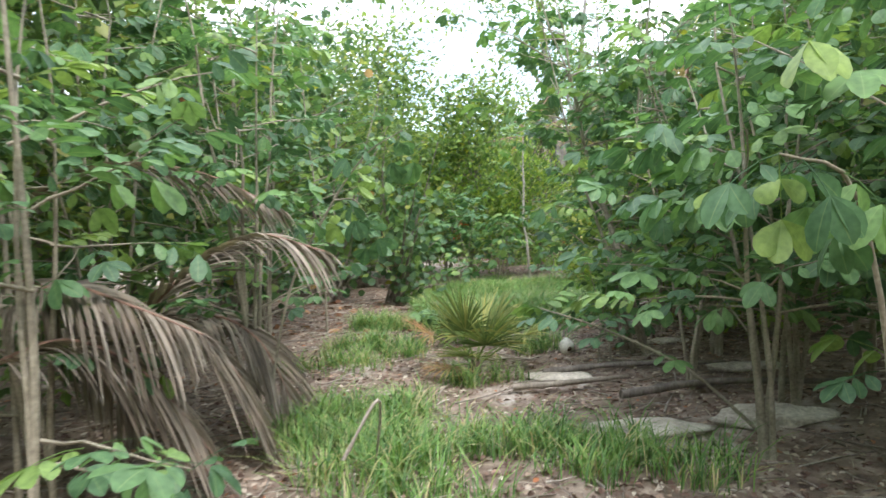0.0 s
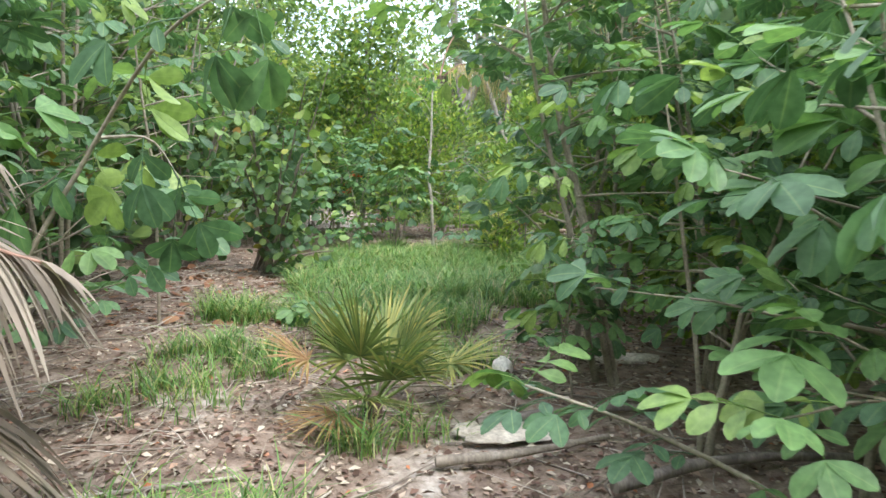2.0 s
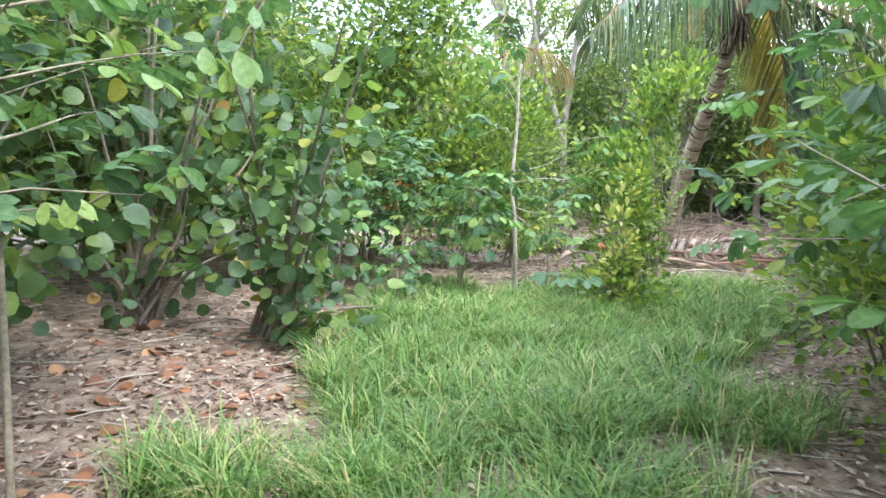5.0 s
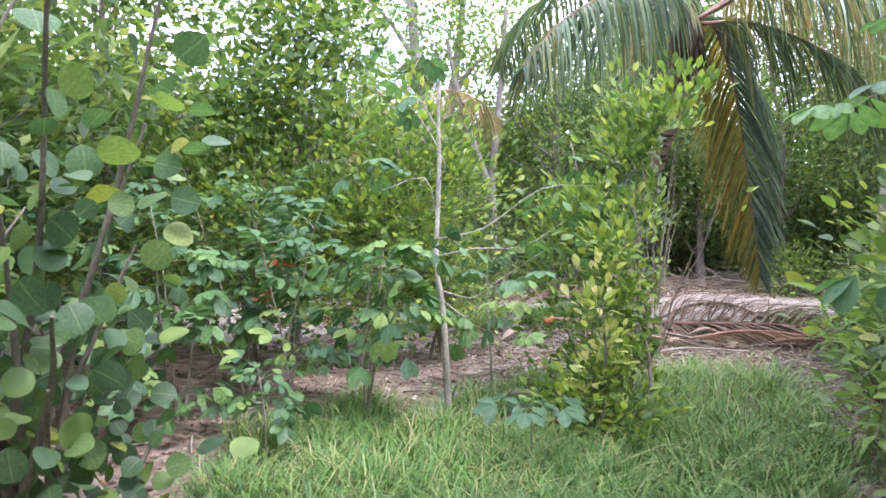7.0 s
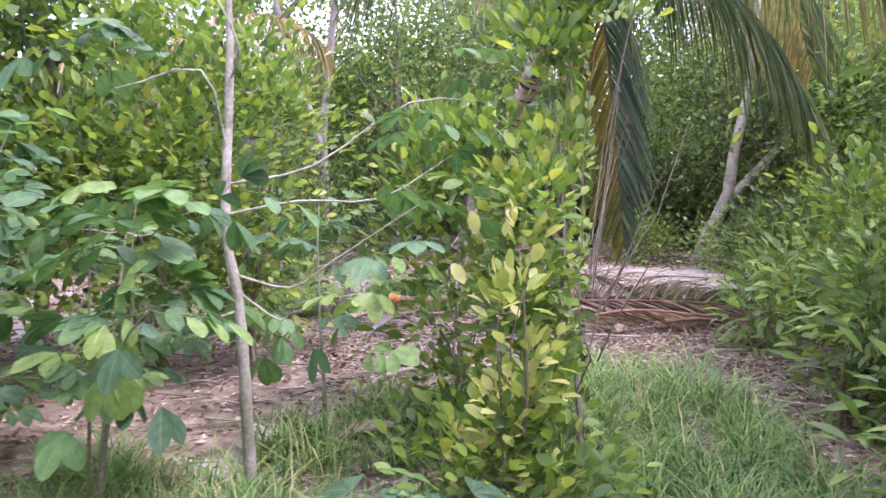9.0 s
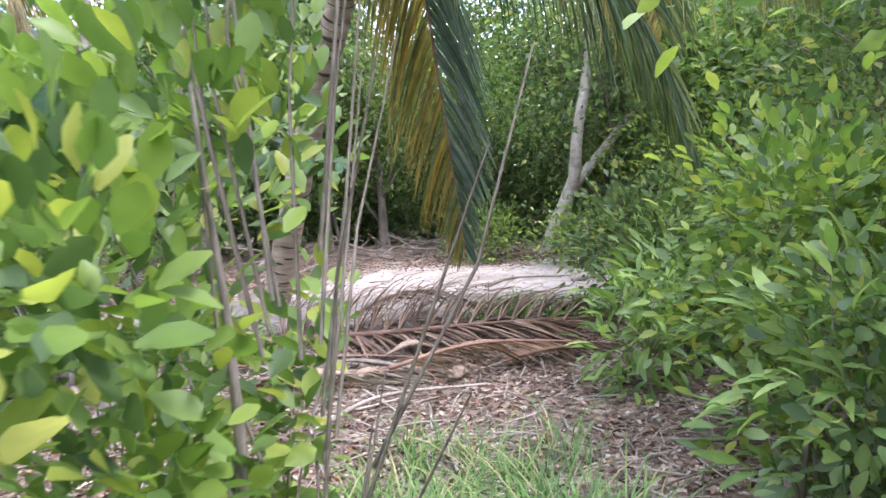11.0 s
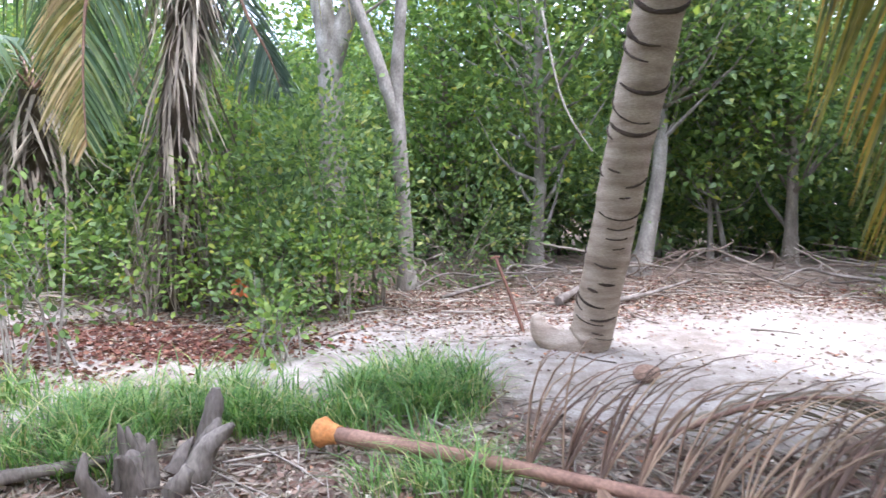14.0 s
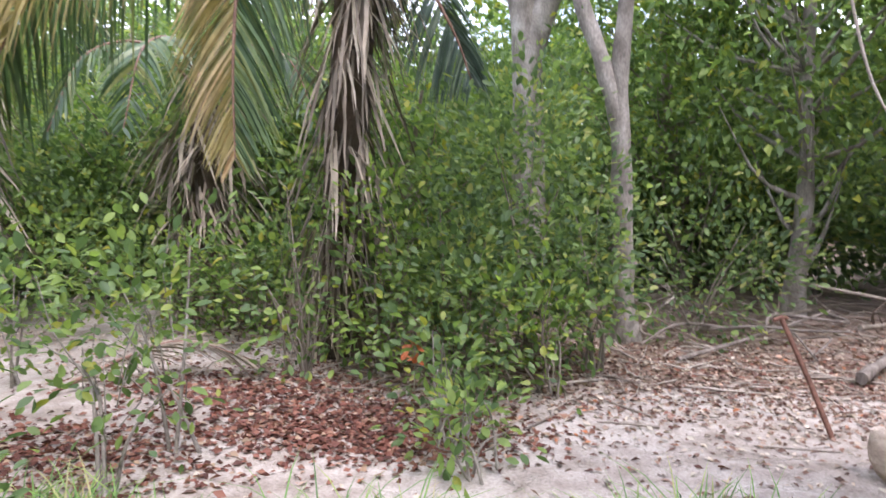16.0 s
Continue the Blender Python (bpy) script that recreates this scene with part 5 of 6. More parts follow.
# Y-shaped pale trunks by the far edge
ytree = thing("y_tree", "pair of leaning pale trunks rising from one foot", "tree", (12.2, 19.7, 0.0), "woodland trees")
for ln, a in (([(12.2, 19.7, -0.05), (12.2, 19.4, 0.6), (12.3, 19.1, 1.3), (12.2, 18.9, 2.1), (12.3, 18.7, 3.4), (12.2, 18.5, 5.0)], 0.15), ([(12.25, 19.6, 0.3), (12.6, 19.3, 1.2), (13.3, 18.6, 2.4), (13.9, 18.0, 3.7), (14.2, 17.6, 5.0)], 0.11)):
    g = Geo()
    tube(g, spline(ln, 20), np.linspace(a, a * 0.4, 20), 10, 0.06, 5)
    part("trunk", g, SLIM_BARK, ytree)

# woodland: x, y, height, crown radius, leaves, leaf size, low edge of the crown, trunk, light or dark
rw = np.random.default_rng(400)
for k, (x, y, h, c, n, low, tr, bark) in enumerate((
    (7.2, 23.6, 6.0, 1.5, 5200, 0.22, 0.11, PALE_BARK), (8.5, 22.9, 6.5, 1.4, 4800, 0.34, 0.12, PALE_BARK), (6.4, 25.4, 5.2, 1.6, 5200, 0.16, 0.1, BARK), (9.8, 25.2, 6.2, 1.8, 6000, 0.22, 0.09, BARK), (11.3, 23.6, 6.0, 1.7, 5500, 0.2, 0.1, BARK), (13.2, 22.6, 6.0, 1.9, 5500, 0.15, 0.1, BARK), (2.4, 25.6, 6.0, 1.7, 4500, 0.2, 0.1, BARK), (0.4, 26.4, 6.0, 1.9, 4500, 0.12, 0.1, BARK), (-1.8, 25.2, 5.5, 1.8, 4500, 0.1, 0.1, BARK), (-3.5, 22.8, 5.2, 1.8, 4500, 0.1, 0.1, BARK), (14.6, 20.2, 6.0, 1.8, 5000, 0.1, 0.1, BARK), (15.2, 17.6, 5.5, 1.8, 4500, 0.08, 0.09, BARK), (12.6, 14.2, 4.6, 1.7, 4500, 0.08, 0.08, BARK), (10.6, 12.8, 4.2, 1.6, 4500, 0.08, 0.08, BARK), (8.9, 11.6, 4.2, 1.5, 4200, 0.08, 0.08, BARK), (7.0, 10.6, 4.0, 1.4, 4200, 0.08, 0.08, BARK), (5.4, 9.6, 3.8, 1.3, 4200, 0.06, 0.07, BARK), (5.0, 7.4, 4.2, 1.4, 4500, 0.06, 0.07, BARK), (4.6, 5.2, 4.4, 1.4, 4500, 0.06, 0.07, BARK), (4.4, 3.0, 4.4, 1.4, 4200, 0.06, 0.07, BARK), (4.0, 0.6, 4.2, 1.4, 3000, 0.08, 0.07, BARK),
    (-4.0, 2.4, 4.4, 1.4, 4200, 0.06, 0.07, BARK), (-3.8, 5.0, 4.8, 1.5, 4800, 0.06, 0.07, BARK), (-4.2, 7.4, 5.0, 1.5, 4800, 0.06, 0.08, BARK), (-4.3, 10.0, 4.8, 1.6, 4500, 0.06, 0.08, BARK), (-3.8, 12.9, 4.4, 1.6, 4500, 0.06, 0.08, BARK), (-3.6, 15.6, 4.0, 1.5, 4200, 0.08, 0.08, BARK), (-4.0, 18.6, 4.2, 1.6, 4200, 0.1, 0.08, BARK), (-3.6, -0.4, 4.2, 1.4, 3000, 0.06, 0.07, BARK), (0.5, -4.5, 4.2, 1.6, 2500, 0.06, 0.07, BARK), (-2.4, -3.2, 4.2, 1.5, 2500, 0.06, 0.07, BARK), (3.2, -3.0, 4.2, 1.5, 2500, 0.06, 0.07, BARK),
    (-1.7, 18.6, 3.3, 1.0, 2600, 0.1, 0.06, BARK), (2.6, 23.6, 3.4, 1.0, 2200, 0.1, 0.07, BARK), (-2.4, 13.4, 4.4, 1.3, 3800, 0.1, 0.07, BARK), (-1.4, 15.9, 4.6, 1.3, 3800, 0.1, 0.07, BARK), (0.7, 17.0, 3.8, 0.9, 2600, 0.25, 0.06, PALE_BARK), (13.6, 19.0, 5.6, 1.6, 4500, 0.1, 0.09, BARK), (14.5, 15.8, 5.4, 1.7, 4500, 0.1, 0.09, BARK), (17.0, 19.4, 6.2, 2.0, 5000, 0.05, 0.1, BARK), (16.2, 22.6, 6.2, 2.0, 5000, 0.05, 0.1, BARK), (13.0, 16.6, 3.6, 1.2, 3200, 0.1, 0.08, BARK), (10.2, 24.0, 3.0, 0.9, 1500, 0.3, 0.05, PALE_BARK), (10.6, 24.2, 3.2, 0.9, 1500, 0.3, 0.05, PALE_BARK))):
    tree(x, y, h * (0.8 if 20 < y < 27 and x < 5 else 1.0 if 20 < y < 27 and x < 9 else 1.25 if y > 13 else 1.2), c * 1.1, int(n * (1.75 if 20 < y < 27 and x < 9 else 1.75)), 0.122 if 20 < y < 27 and x < 9 else 0.15 if y > 0 else 0.17, (LIGHT_LEAF, WOOD_LEAF, LIGHT_LEAF)[k % 3], 410 + k, tr, (rw.normal(0, 0.35), rw.normal(0, 0.35)), low, bark)
for k in range(40):
    a = k / 40
    x, y = np.interp(a, [0, 0.3, 0.75, 1], [-4.5, 1.5, 12.5, 16.0]) + rw.normal(0, 0.4), np.interp(a, [0, 0.3, 0.75, 1], [24.0, 27.0, 25.6, 19.0]) + rw.normal(0, 0.6)
    dense_shrub(x, y, rw.uniform(1.4, 3.0), rw.uniform(0.8, 1.2), 1500, 0.17, WOOD_LEAF, DIAMOND, 700 + k, "undergrowth", "dark green undergrowth beneath the trees", "undergrowth", upright=0.2, group="undergrowth", low=0.02, stems=4, clumps=30)
# far trees that close the view
for k in range(38):
    a = k / 38 * 2 * math.pi
    rx = rw.uniform(17, 27)
    x, y = 3.5 + rx * math.cos(a), 12.0 + (rx + 4) * math.sin(a)
    h = rw.uniform(5.2, 7.6)
    tree(x, y, h, rw.uniform(2.2, 3.2), 1500, 0.5, (WOOD_LEAF, LIGHT_LEAF)[k % 2], 500 + k, 0.1, (rw.normal(0, 0.5), rw.normal(0, 0.5)), 0.05, BARK, "far woodland tree with a ragged green crown", 40, CLUMP)
g = Geo()
m = 36000
a = rw.uniform(0, 2 * math.pi, m)
q = rw.uniform(24, 40, m)
hump = 6.4 + 1.2 * np.sin(a * 7) + 0.9 * np.sin(a * 17 + 1)
pos = np.stack([3.5 + q * np.cos(a), 12 + q * np.sin(a), hump * rw.uniform(0.02, 1, m)], -1)
scatter(g, CLUMP, pos, rw.normal(0, 1, pos.shape), rw.normal(0, 0.4, pos.shape) + [0, 0, 1], rw.uniform(0.5, 1.0, m))
lone("far_woods", g, WOOD_LEAF, "far green woods closing the view all round", "woods", kind="stuff")

# ---- grass ----


def grass(patches, seed, label, height=0.34, blade_w=0.0042):
    r = np.random.default_rng(seed)
    g = Geo()
    for cx, cy, rx, ry, n in patches:
        tufts = max(4, int(n / 26))
        a, q = r.uniform(0, 2 * math.pi, tufts), np.sqrt(r.random(tufts))
        tx, ty = cx + rx * q * np.cos(a) + r.normal(0, 0.05, tufts), cy + ry * q * np.sin(a) + r.normal(0, 0.05, tufts)
        w = r.integers(0, tufts, n)
        th = r.uniform(0.55, 1.15, tufts)[w]
        x, y = tx[w] + r.normal(0, 0.055, n), ty[w] + r.normal(0, 0.055, n)
        z = rise(x, y) - 0.01
        h = height * th * r.uniform(0.5, 1.15, n)
        b = r.uniform(0, 2 * math.pi, n)
        o = np.stack([np.cos(b), np.sin(b), np.zeros(n)], -1)
        lean = r.uniform(0.15, 1.35, n) * h
        foot = np.stack([x, y, z], -1)
        side = np.stack([-o[:, 1], o[:, 0], np.zeros(n)], -1) * (blade_w * r.uniform(0.6, 1.2, n))[:, None]
        rows = []
        for s, ws in ((0, 0.8), (0.4, 1.0), (0.75, 0.75), (1.0, 0.08)):
            c = foot + o * (lean * s**1.8)[:, None] + np.stack([0 * h, 0 * h, h * (s - 0.28 * s**3)], -1)
            rows += [c - side * ws, c + side * ws]
        v = np.stack(rows, 1)
        f = np.array([[0, 1, 3, 2], [2, 3, 5, 4], [4, 5, 7, 6]])
        g.add(v.reshape(-1, 3), (f[None] + (np.arange(n) * 8)[:, None, None]).reshape(-1, 4))
    return lone("grass", g, GRASS, label, "grass", kind="stuff")


grass([(-0.55, 4.4, 0.5, 0.6, 2000), (-0.3, 3.6, 0.35, 0.5, 900), (0.6, 4.0, 0.55, 0.3, 1000), (1.0, 3.5, 0.6, 0.3, 600), (-0.6, 7.2, 0.5, 0.4, 900), (-0.95, 6.3, 0.5, 0.5, 420), (0.35, 5.65, 0.35, 0.25, 260), (0.1, 2.6, 0.5, 0.5, 600), (0.95, 6.95, 0.25, 0.2, 400)], 601, "tufts of fresh green grass beside the trodden way", 0.3)
grass([(0.75, 10.1, 1.1, 1.5, 13000), (1.2, 11.6, 1.2, 0.9, 7000), (2.3, 11.2, 1.0, 1.0, 7500), (0.6, 8.4, 0.9, 0.7, 3500), (1.0, 12.6, 0.9, 0.8, 3000), (3.6, 12.6, 1.0, 0.8, 3800), (3.2, 11.6, 0.8, 0.6, 2600), (-0.55, 8.6, 0.6, 0.35, 1500), (2.6, 13.3, 0.8, 0.5, 1800), (1.9, 9.4, 0.7, 0.7, 2400)], 602, "thick green grass filling the clearing", 0.33)
grass([(3.5, 17.85, 0.75, 0.3, 1700), (4.85, 17.95, 0.42, 0.36, 2400), (4.2, 17.6, 0.5, 0.28, 900), (3.2, 17.6, 0.3, 0.2, 500), (3.1, 17.3, 0.5, 0.3, 900), (4.85, 16.75, 0.5, 0.25, 500), (7.6, 16.0, 0.7, 0.35, 900), (8.3, 15.6, 0.6, 0.3, 600), (2.3, 18.3, 0.4, 0.3, 250), (4.5, 13.6, 0.6, 0.6, 500)], 603, "patch of long green grass at the edge of the sand", 0.34)

# ---- litter ----


def strew(name, count, where, size, mat, seed, label, shape=None, flat=0.35, lift=0.006):
    r = np.random.default_rng(seed)
    x, y = where(r, count)
    n = len(x)
    pos = np.stack([x, y, rise(x, y) + lift + r.random(n) * 0.012], -1)
    a = r.uniform(0, 2 * math.pi, n)
    d = np.stack([np.cos(a), np.sin(a), r.normal(0, 0.15, n)], -1)
    nn = np.array([0, 0, 1.0]) + r.normal(0, flat, (n, 3))
    g = Geo()
    scatter(g, shape or DIAMOND, pos, d, nn, size * r.uniform(0.5, 1.3, n))
    return lone(name, g, mat, label, "litter", kind="stuff")


def wood_floor(r, count):
    x, y = r.uniform(-4, 9.5, count * 2), r.uniform(0.5, 24, count * 2)
    s = sandiness(x, y)
    near = np.exp(-np.maximum(0, off_way(x, y) - 1.5) / 2.0)
    ok = r.random(count * 2) < (1 - 0.93 * s) * near
    return x[ok], y[ok]


def back_edge(r, count):
    x = r.uniform(0.5, 13, count)
    e = np.interp(x, [0, 2, 3.2, 6, 9, 12, 14], [23, 22, 20.6, 20.4, 20.7, 19.0, 18])
    return x, e + 0.35 + r.normal(0.3, 0.7, count)


def bend(r, count):
    x, y = r.uniform(2.6, 8.6, count), r.uniform(12.6, 17.4, count)
    ok = sandiness(x, y) < 0.55
    return x[ok], y[ok]


def on_sand(r, count):
    x, y = r.uniform(-2, 12, count), r.uniform(16.5, 22, count)
    band = np.sin(x * 0.9 + 2.1 * y) + 0.7 * np.sin(2.1 * x - 1.3 * y + 2)
    ok = (sandiness(x, y) > 0.4) & (r.random(count) < np.clip(0.35 + 0.45 * band, 0.06, 1)) & (r.random(count) < np.where(x > 5.2, 0.5, 0.9))
    return x[ok], y[ok]


def red_heaps(r, count):
    k = r.integers(0, 4, count)
    c = np.array([(2.75, 19.75), (2.3, 20.3), (1.55, 19.0), (3.5, 19.6)])[k]
    sp = np.array([(0.5, 0.32), (0.6, 0.3), (0.6, 0.28), (0.45, 0.25)])[k]
    p0 = c + r.normal(0, 1, (count, 2)) * sp
    return p0[:, 0], p0[:, 1]


strew("leaf_litter", 76000, wood_floor, 0.052, LITTER, 611, "brown dry leaf litter covering the wood floor")
strew("leaf_litter", 24000, back_edge, 0.05, LITTER, 612, "brown leaf litter banked against the trees")
strew("leaf_litter", 22000, bend, 0.06, LITTER, 613, "deep dry litter of leaves and husk scraps", flat=0.5)
strew("leaf_litter", 7000, back_edge, 0.05, LITTER_RED, 619, "reddish fallen leaves banked against the brush heap")
strew("leaf_litter", 16000, on_sand, 0.05, LITTER, 614, "scattered dry leaves on pale sand")
strew("leaf_litter", 5500, red_heaps, 0.06, LITTER_RED, 615, "dark red fallen leaves heaped on the sand", flat=0.5)
strew("leaf_litter", 150, lambda r, c: (r.uniform(-2.2, 0.1, c), r.uniform(8.2, 11.8, c)), 0.11, FALLEN, 616, "large orange-brown fallen sea grape leaves", ROUND, 0.3)


STRAW = (np.array([(-0.012, 0, 0), (0.012, 0, 0), (-0.02, 0.5, 0.04), (0.02, 0.5, 0.04), (0.0, 1.0, 0.0)]), [np.array([(0, 1, 3), (0, 3, 2), (2, 3, 4)])])
strew("straw", 16000, wood_floor, 0.16, FROND_GREY, 617, "thin grey straw and fibres over the litter", STRAW, 0.3, 0.012)
strew("straw", 7000, bend, 0.22, FROND_GREY, 618, "thin grey palm fibres over the litter", STRAW, 0.4, 0.016)


def twigs(count, where, seed, label, length=0.35, rad=0.005):
    r = np.random.default_rng(seed)
    x, y = where(r, count)
    g = Geo()
    for px, py in zip(x, y):
        a = r.uniform(0, 2 * math.pi)
        ln = length * r.uniform(0.3, 1.6)
        o = np.array([math.cos(a), math.sin(a), 0])
        z = float(rise(px, py)) + 0.012
        b = r.normal(0, 0.08, 3) * ln
        tube(g, [(px, py, z), np.array([px, py, z]) + o * ln * 0.5 + b * [1, 1, 0] + [0, 0, 0.02 * r.random()], np.array([px, py, z]) + o * ln + [0, 0, 0.04 * r.random()]], rad * r.uniform(0.5, 1.6) * np.array([1, 0.85, 0.4]), 4)
    return lone("twigs", g, TWIG, label, "twigs", kind="stuff")


twigs(3600, wood_floor, 621, "grey dry twigs scattered over the wood floor")
twigs(420, bend, 622, "dry twigs and ribs among the litter", 0.5, 0.007)
twigs(420, back_edge, 623, "dry twigs among leaf litter by the trees", 0.5, 0.007)


def stick(pts, rad, mat, label, name="fallen_branch", group="fallen branches"):
    g = Geo()
    ln = spline(pts, 14)
    tube(g, ln, rad * np.linspace(1, 0.55, 14) * (1 + 0.1 * np.sin(np.arange(14) * 2.1)), 8, 0.08, int(rad * 1e4) % 31)
    return lone(name, g, mat, label, "branch", tuple(pts[0]), group)


# brush heap along the back of the sand
rb = np.random.default_rng(631)
for k in range(190):
    x = rb.uniform(5.2, 12.3)
    y = np.interp(x, [5.2, 8, 12.3], [22.5, 22.7, 21.2]) + rb.normal(0, 0.4)
    a = rb.uniform(0, 2 * math.pi)
    ln = rb.uniform(0.3, 1.7)
    z0, z1 = rb.uniform(0.01, 0.2), rb.uniform(0.02, 0.5)
    o = np.array([math.cos(a), math.sin(a), 0]) * ln / 2
    c = np.array([x, y, 0])
    kink = rb.normal(0, 0.13, (2, 3)) * [1, 1, 0.4]
    stick([c - o + [0, 0, z0], c - o * 0.35 + kink[0] + [0, 0, abs(z0 * 0.65 + z1 * 0.35)], c + o * 0.35 + kink[1] + [0, 0, abs(z0 * 0.35 + z1 * 0.65) + 0.03], c + o + [0, 0, z1]], 0.003 + 0.026 * rb.random() ** 4, (HEAP_WOOD, GREY_WOOD, HEAP_WOOD, BARK)[k % 4], "grey dead branch in the brush heap")
for pts, rd in (([(6.7, 20.9, 0.04), (7.3, 21.5, 0.16), (8.1, 22.3, 0.42)], 0.05), ([(7.0, 20.7, 0.03), (7.7, 21.0, 0.06), (8.6, 21.6, 0.12)], 0.03), ([(5.5, 21.4, 0.03), (6.2, 21.9, 0.1), (7.1, 22.4, 0.28)], 0.022)):
    stick(pts, rd, GREY_WOOD, "long grey dead limb lying toward the sand")
for pts, rd, mt, lb in (
    ([(-0.05, 9.2, 0.03), (0.5, 9.25, 0.07), (1.0, 9.4, 0.12), (1.65, 9.2, 0.05)], 0.025, TWIG, "pale bare branch lying across the grass"),
    ([(-0.1, 9.05, 0.02), (0.3, 9.35, 0.06), (0.8, 9.5, 0.05)], 0.016, TWIG, "thin pale branch lying in the grass"),
    ([(0.55, 5.3, 0.03), (0.95, 5.32, 0.04), (1.5, 5.5, 0.03)], 0.028, BARK, "dark fallen stick on the sandy floor"),
    ([(0.85, 5.75, 0.03), (1.5, 5.85, 0.05), (2.4, 5.8, 0.04)], 0.03, GREY_WOOD, "grey fallen branch under the shrubs"),
    ([(1.3, 4.95, 0.03), (2.0, 5.1, 0.06), (2.9, 5.0, 0.05)], 0.035, GREY_WOOD, "grey fallen branch under the shrubs"),
    ([(-1.5, 5.0, 0.03), (-0.9, 5.1, 0.05), (-0.35, 5.25, 0.03)], 0.014, TWIG, "dry pale stick on the litter"),
    ([(-0.45, 3.2, 0.25), (-0.28, 3.3, 0.5), (-0.35, 3.6, 0.02)], 0.01, TWIG, "bent dry stem leaning in the grass"),
    ([(2.6, 14.0, 0.03), (3.1, 14.3, 0.06), (3.8, 14.2, 0.03)], 0.02, TWIG, "pale dry branch on the litter"),
    ([(4.3, 14.6, 0.02), (4.9, 14.75, 0.06), (5.6, 14.5, 0.03)], 0.016, TWIG, "pale dry branch on the litter"),
    ([(2.3, 16.6, 0.04), (2.9, 16.9, 0.07), (3.5, 17.15, 0.06)], 0.04, GREY_WOOD, "grey weathered log beside the grass"),
    ([(8.6, 17.6, 0.02), (9.2, 17.7, 0.05), (9.9, 17.3, 0.02)], 0.022, BARK, "dark driftwood stick on the sand"),
    ([(9.6, 17.0, 0.02), (10.3, 16.8, 0.05), (11.0, 16.3, 0.02)], 0.03, BARK, "dark driftwood stick on the sand")):
    stick(pts, rd, mt, lb)
# hooked bare twig hanging before the woods, and the bare limb over the way
stick([(6.6, 21.3, 3.2), (6.75, 21.2, 2.4), (6.9, 21.15, 2.0), (7.15, 21.15, 1.65)], 0.014, TWIG, "bare hooked twig hanging from a tree", "hanging_twig")
stick([(1.75, 8.5, 2.15), (1.5, 8.6, 2.32), (1.25, 8.75, 2.42), (1.05, 8.9, 2.38)], 0.009, TWIG, "bare pale twig over the way", "hanging_twig")

stick([(7.05, 15.95, -0.05), (7.06, 15.96, 0.2), (7.05, 15.94, 0.42)], 0.008, BARK, "thin dark stake standing in the sand", "stake")
for pts, rd in (([(-1.5, 21.9, 2.1), (-1.0, 21.5, 2.2), (-0.5, 21.2, 2.6), (0.0, 21.0, 2.75)], 0.05), ([(-1.5, 21.9, 1.5), (-1.0, 21.3, 1.75), (-0.4, 21.0, 1.8)], 0.045), ([(-1.5, 21.9, 2.6), (-1.3, 21.3, 3.1), (-0.7, 21.0, 3.3)], 0.04)):
    stick(pts, rd, GREY_WOOD, "bare grey limb reaching from a dead palm", "bare_limb")
# rusty rod in the sand
g = Geo()
tube(g, [(6.02, 19.72, -0.06), (5.93, 19.9, 0.28), (5.83, 20.1, 0.62)], [0.016, 0.016, 0.015], 8)
rod = thing("iron_rod", "rusty iron rod leaning out of the sand", "rod", (6.02, 19.72, 0.0))
part("shaft", g, RUST, rod)
g = Geo()
tube(g, [(5.78, 20.09, 0.61), (5.83, 20.1, 0.625), (5.87, 20.12, 0.62)], [0.012, 0.017, 0.012], 7)
part("head", g, RUST, rod)


def nut(at, size, mat, label, name="coconut", seed=1):
    bm = bmesh.new()
    bmesh.ops.create_icosphere(bm, subdivisions=3, radius=1)
    for v in bm.verts:
        n = noise.noise(v.co * 1.7 + Vector((seed, 0, 0))) * (0.12 if mat not in (HUSK, STONE) else 0.42)
        ridge = 0.04 * math.cos(3 * math.atan2(v.co.y, v.co.x))
        v.co = Vector((v.co.x * size[0], v.co.y * size[1], v.co.z * size[2])) * (1 + n + ridge)
    me = bpy.data.meshes.new(name)
    bm.to_mesh(me)
    bm.free()
    me.polygons.foreach_set("use_smooth", np.full(len(me.polygons), True))
    me.materials.append(mat)
    ob = new(name, me)
    ob.location = at
    return tagged(ob, label, "coconut" if "nut" in name else "stone")


white_nut = nut((1.2, 6.6, 0.075), (0.07, 0.07, 0.078), NUT, "bleached white coconut with a dark hole on the sandy floor", "coconut", 1)
g = Geo()
tube(g, [(1.215, 6.545, 0.06), (1.217, 6.535, 0.058), (1.218, 6.527, 0.056)], [0.026, 0.022, 0.004], 9, 0.12, 2)
part("hole", g, SCAR, white_nut, "dark broken hole")
nut((6.43, 18.1, 0.045), (0.095, 0.075, 0.058), BROWN_NUT, "brown old coconut on the sand", "coconut", 4)
nut((5.65, 14.85, 0.035), (0.09, 0.05, 0.045), HUSK, "grey-brown coconut husk in the litter", "coconut", 6)
nut((5.2, 15.35, 0.035), (0.085, 0.045, 0.04), HUSK, "grey-brown coconut husk in the litter", "coconut", 7)
nut((6.9, 16.75, 0.05), (0.12, 0.09, 0.06), HUSK, "pale dry coconut husk on the sand", "coconut", 8)
for k, (x, y, a, b, h) in enumerate(((1.25, 4.2, 0.36, 0.2, 0.035), (0.95, 5.65, 0.26, 0.16, 0.025), (2.2, 6.85, 0.26, 0.13, 0.05), (2.1, 4.35, 0.35, 0.22, 0.05), (1.85, 13.5, 0.11, 0.09, 0.08), (2.5, 5.7, 0.3, 0.12, 0.05))):
    nut((x, y, 0.015), (a, b, h), STONE, "low pale limestone slab on the floor", "limestone_slab", 20 + k)

# dead frond butts, husks and spathes


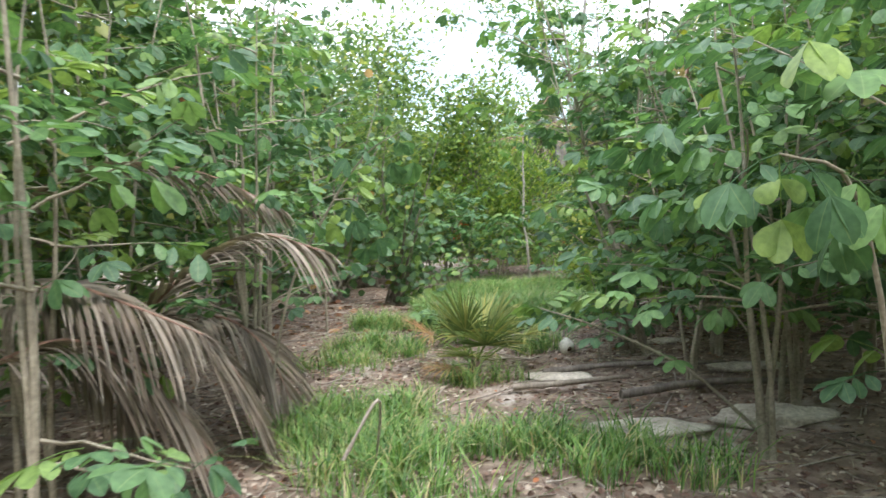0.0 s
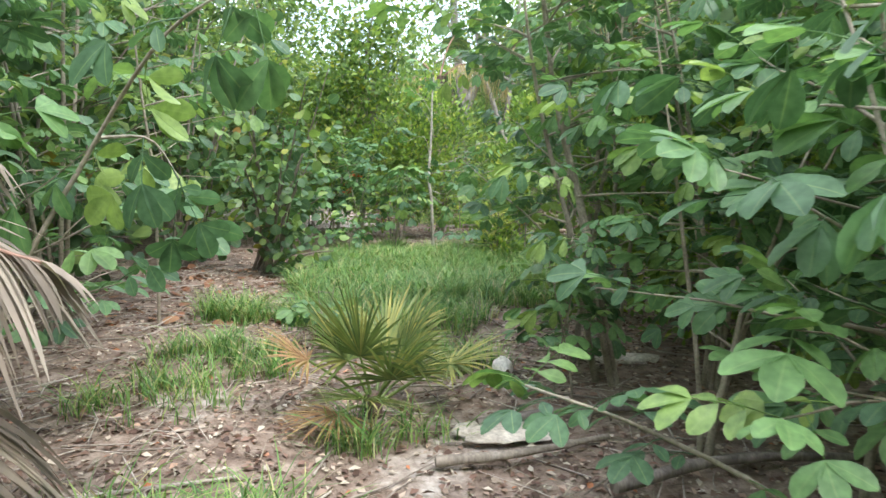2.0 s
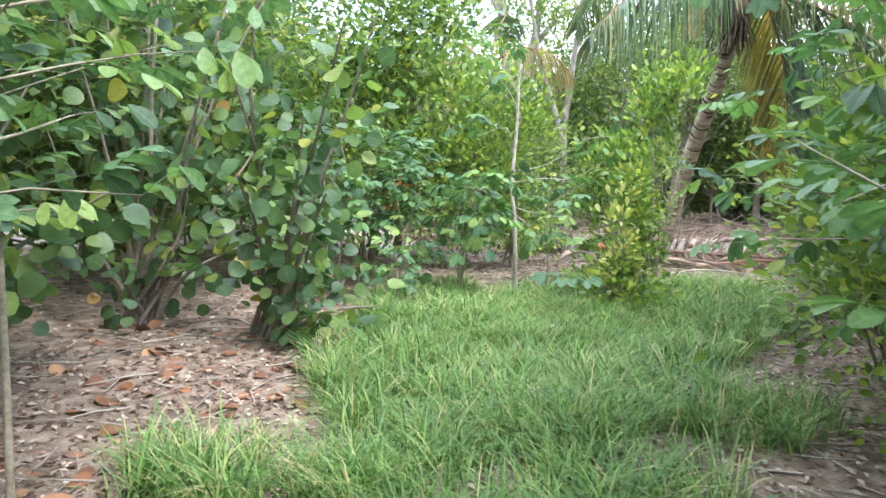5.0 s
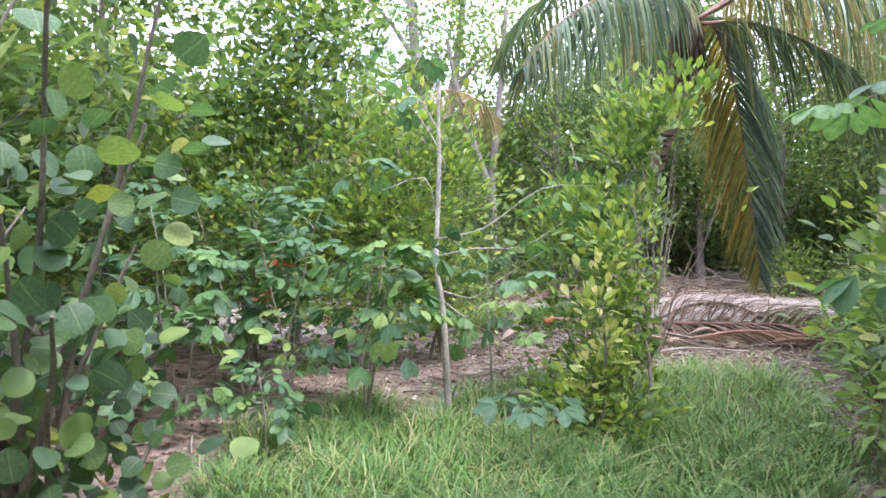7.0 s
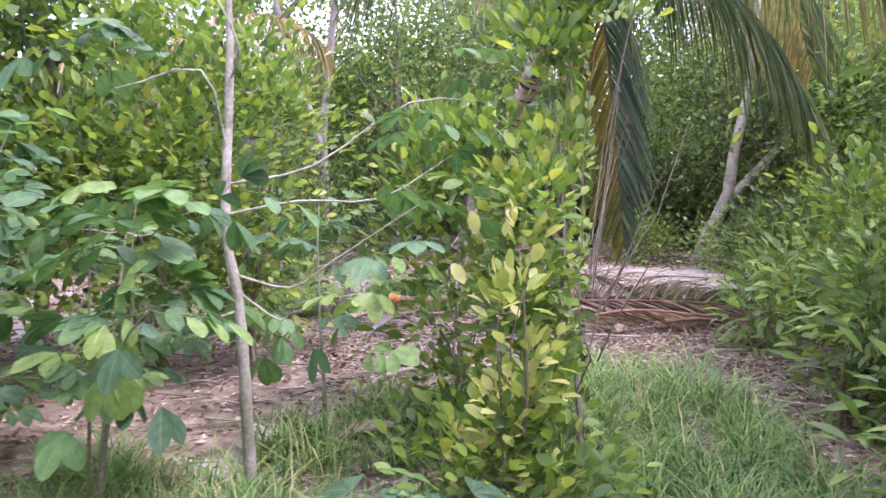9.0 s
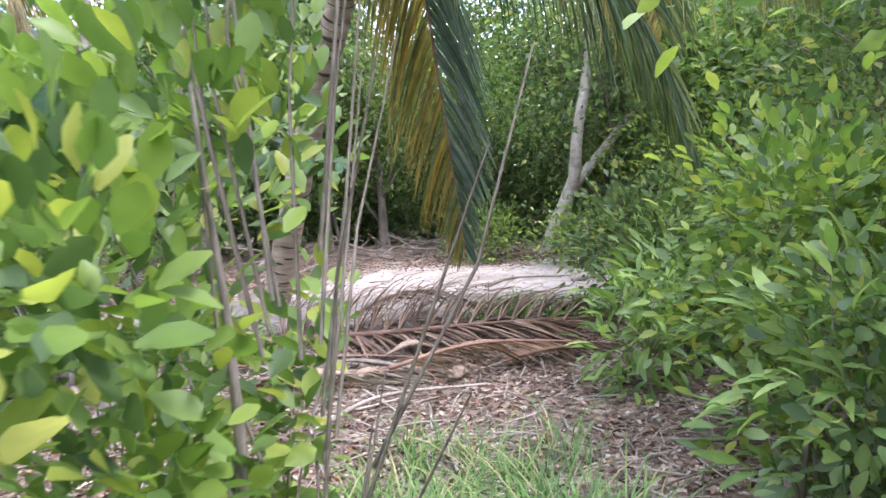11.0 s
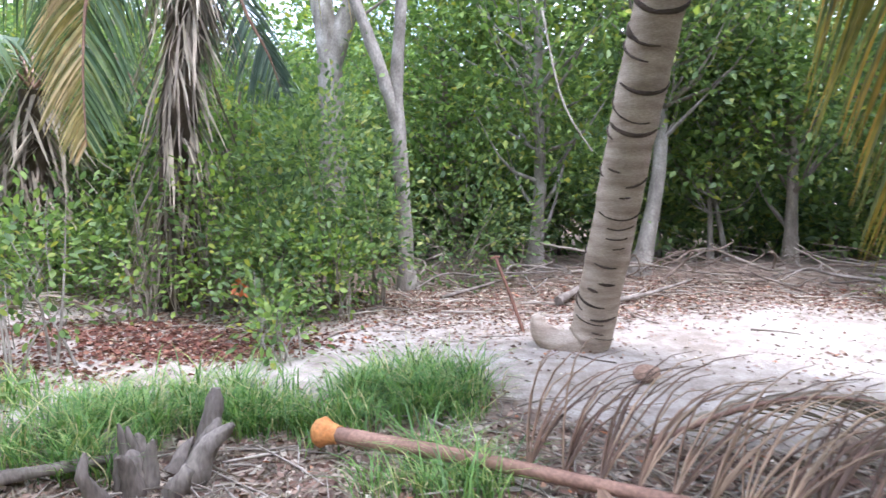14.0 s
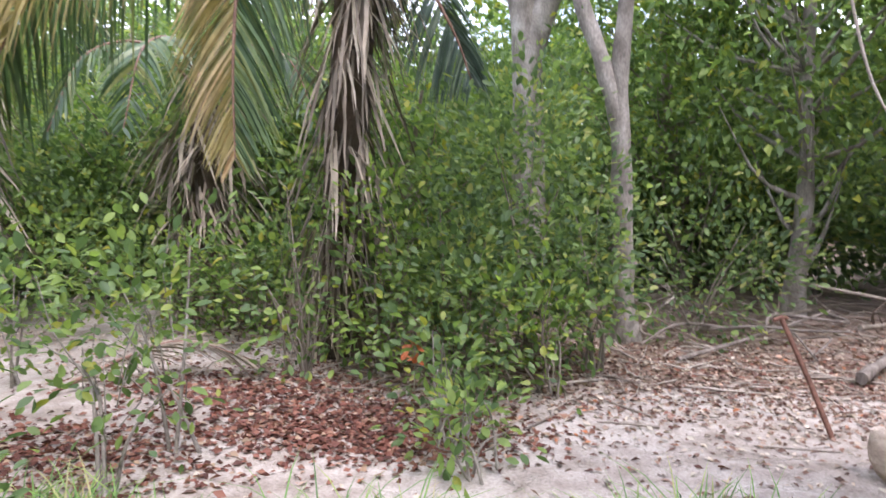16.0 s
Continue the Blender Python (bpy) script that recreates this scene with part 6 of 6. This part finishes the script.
def spathe(pts, width, mat, label, name="dry_spathe"):
    """A curled boat-shaped dry sheath."""
    ln = spline(pts, 12)
    tan = unit(np.gradient(ln, axis=0))
    side = unit(np.cross(tan, [0, 0, 1.0]))
    up = np.cross(side, tan)
    wv = width * np.sin(np.linspace(0.12, math.pi - 0.06, 12))[:, None]
    rows = [ln + side * wv * c + up * wv * s for c, s in ((-1, 0.55), (-0.75, 0.1), (0, -0.12), (0.75, 0.1), (1, 0.55), (0.7, 0.2), (0, -0.02), (-0.7, 0.2))]
    v = np.stack(rows, 1)
    ii, jj = np.meshgrid(np.arange(11), np.arange(8), indexing="ij")
    kk = (jj + 1) % 8
    g = Geo()
    g.add(v, np.stack([ii * 8 + jj, ii * 8 + kk, (ii + 1) * 8 + kk, (ii + 1) * 8 + jj], -1).reshape(-1, 4))
    return lone(name, g, mat, label, "husk", tuple(ln[0]), "dry husks")


for pts, wd, mt in (([(4.5, 15.75, 0.05), (4.62, 15.55, 0.09), (4.85, 15.35, 0.1), (5.1, 15.3, 0.06)], 0.07, HUSK), ([(4.95, 15.75, 0.04), (5.2, 15.6, 0.08), (5.4, 15.3, 0.06), (5.45, 15.05, 0.04)], 0.035, GREY_WOOD), ([(5.55, 15.6, 0.05), (5.75, 15.5, 0.12), (5.95, 15.45, 0.06)], 0.06, HUSK), ([(6.0, 14.75, 0.05), (6.35, 14.6, 0.1), (6.7, 14.4, 0.08)], 0.09, FROND_RED), ([(2.15, 13.2, 0.05), (2.35, 13.15, 0.09), (2.6, 13.2, 0.06)], 0.07, HUSK), ([(3.35, 15.6, 0.05), (3.7, 15.9, 0.12), (4.0, 16.1, 0.06)], 0.06, GREY_WOOD), ([(3.2, 16.0, 0.05), (3.5, 16.3, 0.1), (3.9, 16.5, 0.06)], 0.07, HUSK), ([(3.35, 14.3, 0.04), (3.6, 14.6, 0.1), (3.7, 14.9, 0.05)], 0.06, GREY_WOOD), ([(6.5, 15.7, 0.1), (6.75, 15.5, 0.16), (7.0, 15.3, 0.1)], 0.05, FROND_RED)):
    spathe(pts, wd, mt, "curled dry palm sheath lying in the litter")
stump = thing("stump", "rotten grey palm stump in a heap of husk", "stump", (3.5, 17.0, 0.0))
rs = np.random.default_rng(651)
for k in range(13):
    a = rs.uniform(0, 2 * math.pi)
    o = np.array([math.cos(a), math.sin(a), 0]) * rs.uniform(0.02, 0.26)
    h = rs.uniform(0.1, 0.3)
    g = Geo()
    f0 = np.array([3.5, 17.0, -0.03]) + o
    tube(g, spline([f0, f0 + o * 0.4 + [0, 0, h * 0.6], f0 + o * rs.uniform(0.2, 1.0) + [0, 0, h]], 7), np.array([0.07, 0.065, 0.055, 0.05, 0.04, 0.03, 0.012]) * rs.uniform(0.5, 1.1), 7, 0.14, k)
    part("splinter", g, GREY_WOOD, stump)
g = Geo()
tube(g, spline([(3.72, 17.22, -0.02), (3.75, 17.24, 0.15), (3.78, 17.25, 0.33)], 8), [0.055, 0.06, 0.055, 0.05, 0.05, 0.045, 0.045, 0.02], 8, 0.1, 3)
part("splinter", g, GREY_WOOD, stump)

RED_MESH = leaf_mesh("leaf", OBOVATE, RED_LEAF)
# orange-red dead leaves caught in the saplings
for k, (x, y, z, s) in enumerate(((0.48, 13.25, 1.28, 0.085), (0.36, 13.25, 1.02, 0.07), (3.55, 19.75, 0.5, 0.1), (-2.1, 6.2, 2.45, 0.12))):
    r = np.random.default_rng(660 + k)
    e = thing("withered_sprig", "orange-red withered leaves hanging on a twig", "leaves", (x, y, z - 0.3))
    g = Geo()
    tube(g, [(x, y, z - 0.3), (x + 0.01, y, z - 0.1), (x, y, z + 0.05)], [0.005, 0.004, 0.002], 4)
    part("twig", g, STEM, e)
    pos = np.array([x, y, z - 0.05]) + r.normal(0, 0.035, (10, 3))
    place_leaves(e, [RED_MESH], pos, r.normal(0, 1, (10, 3)) + [0, 0, -0.5], r.normal(0, 1, (10, 3)), np.full(10, s * 0.75), r)
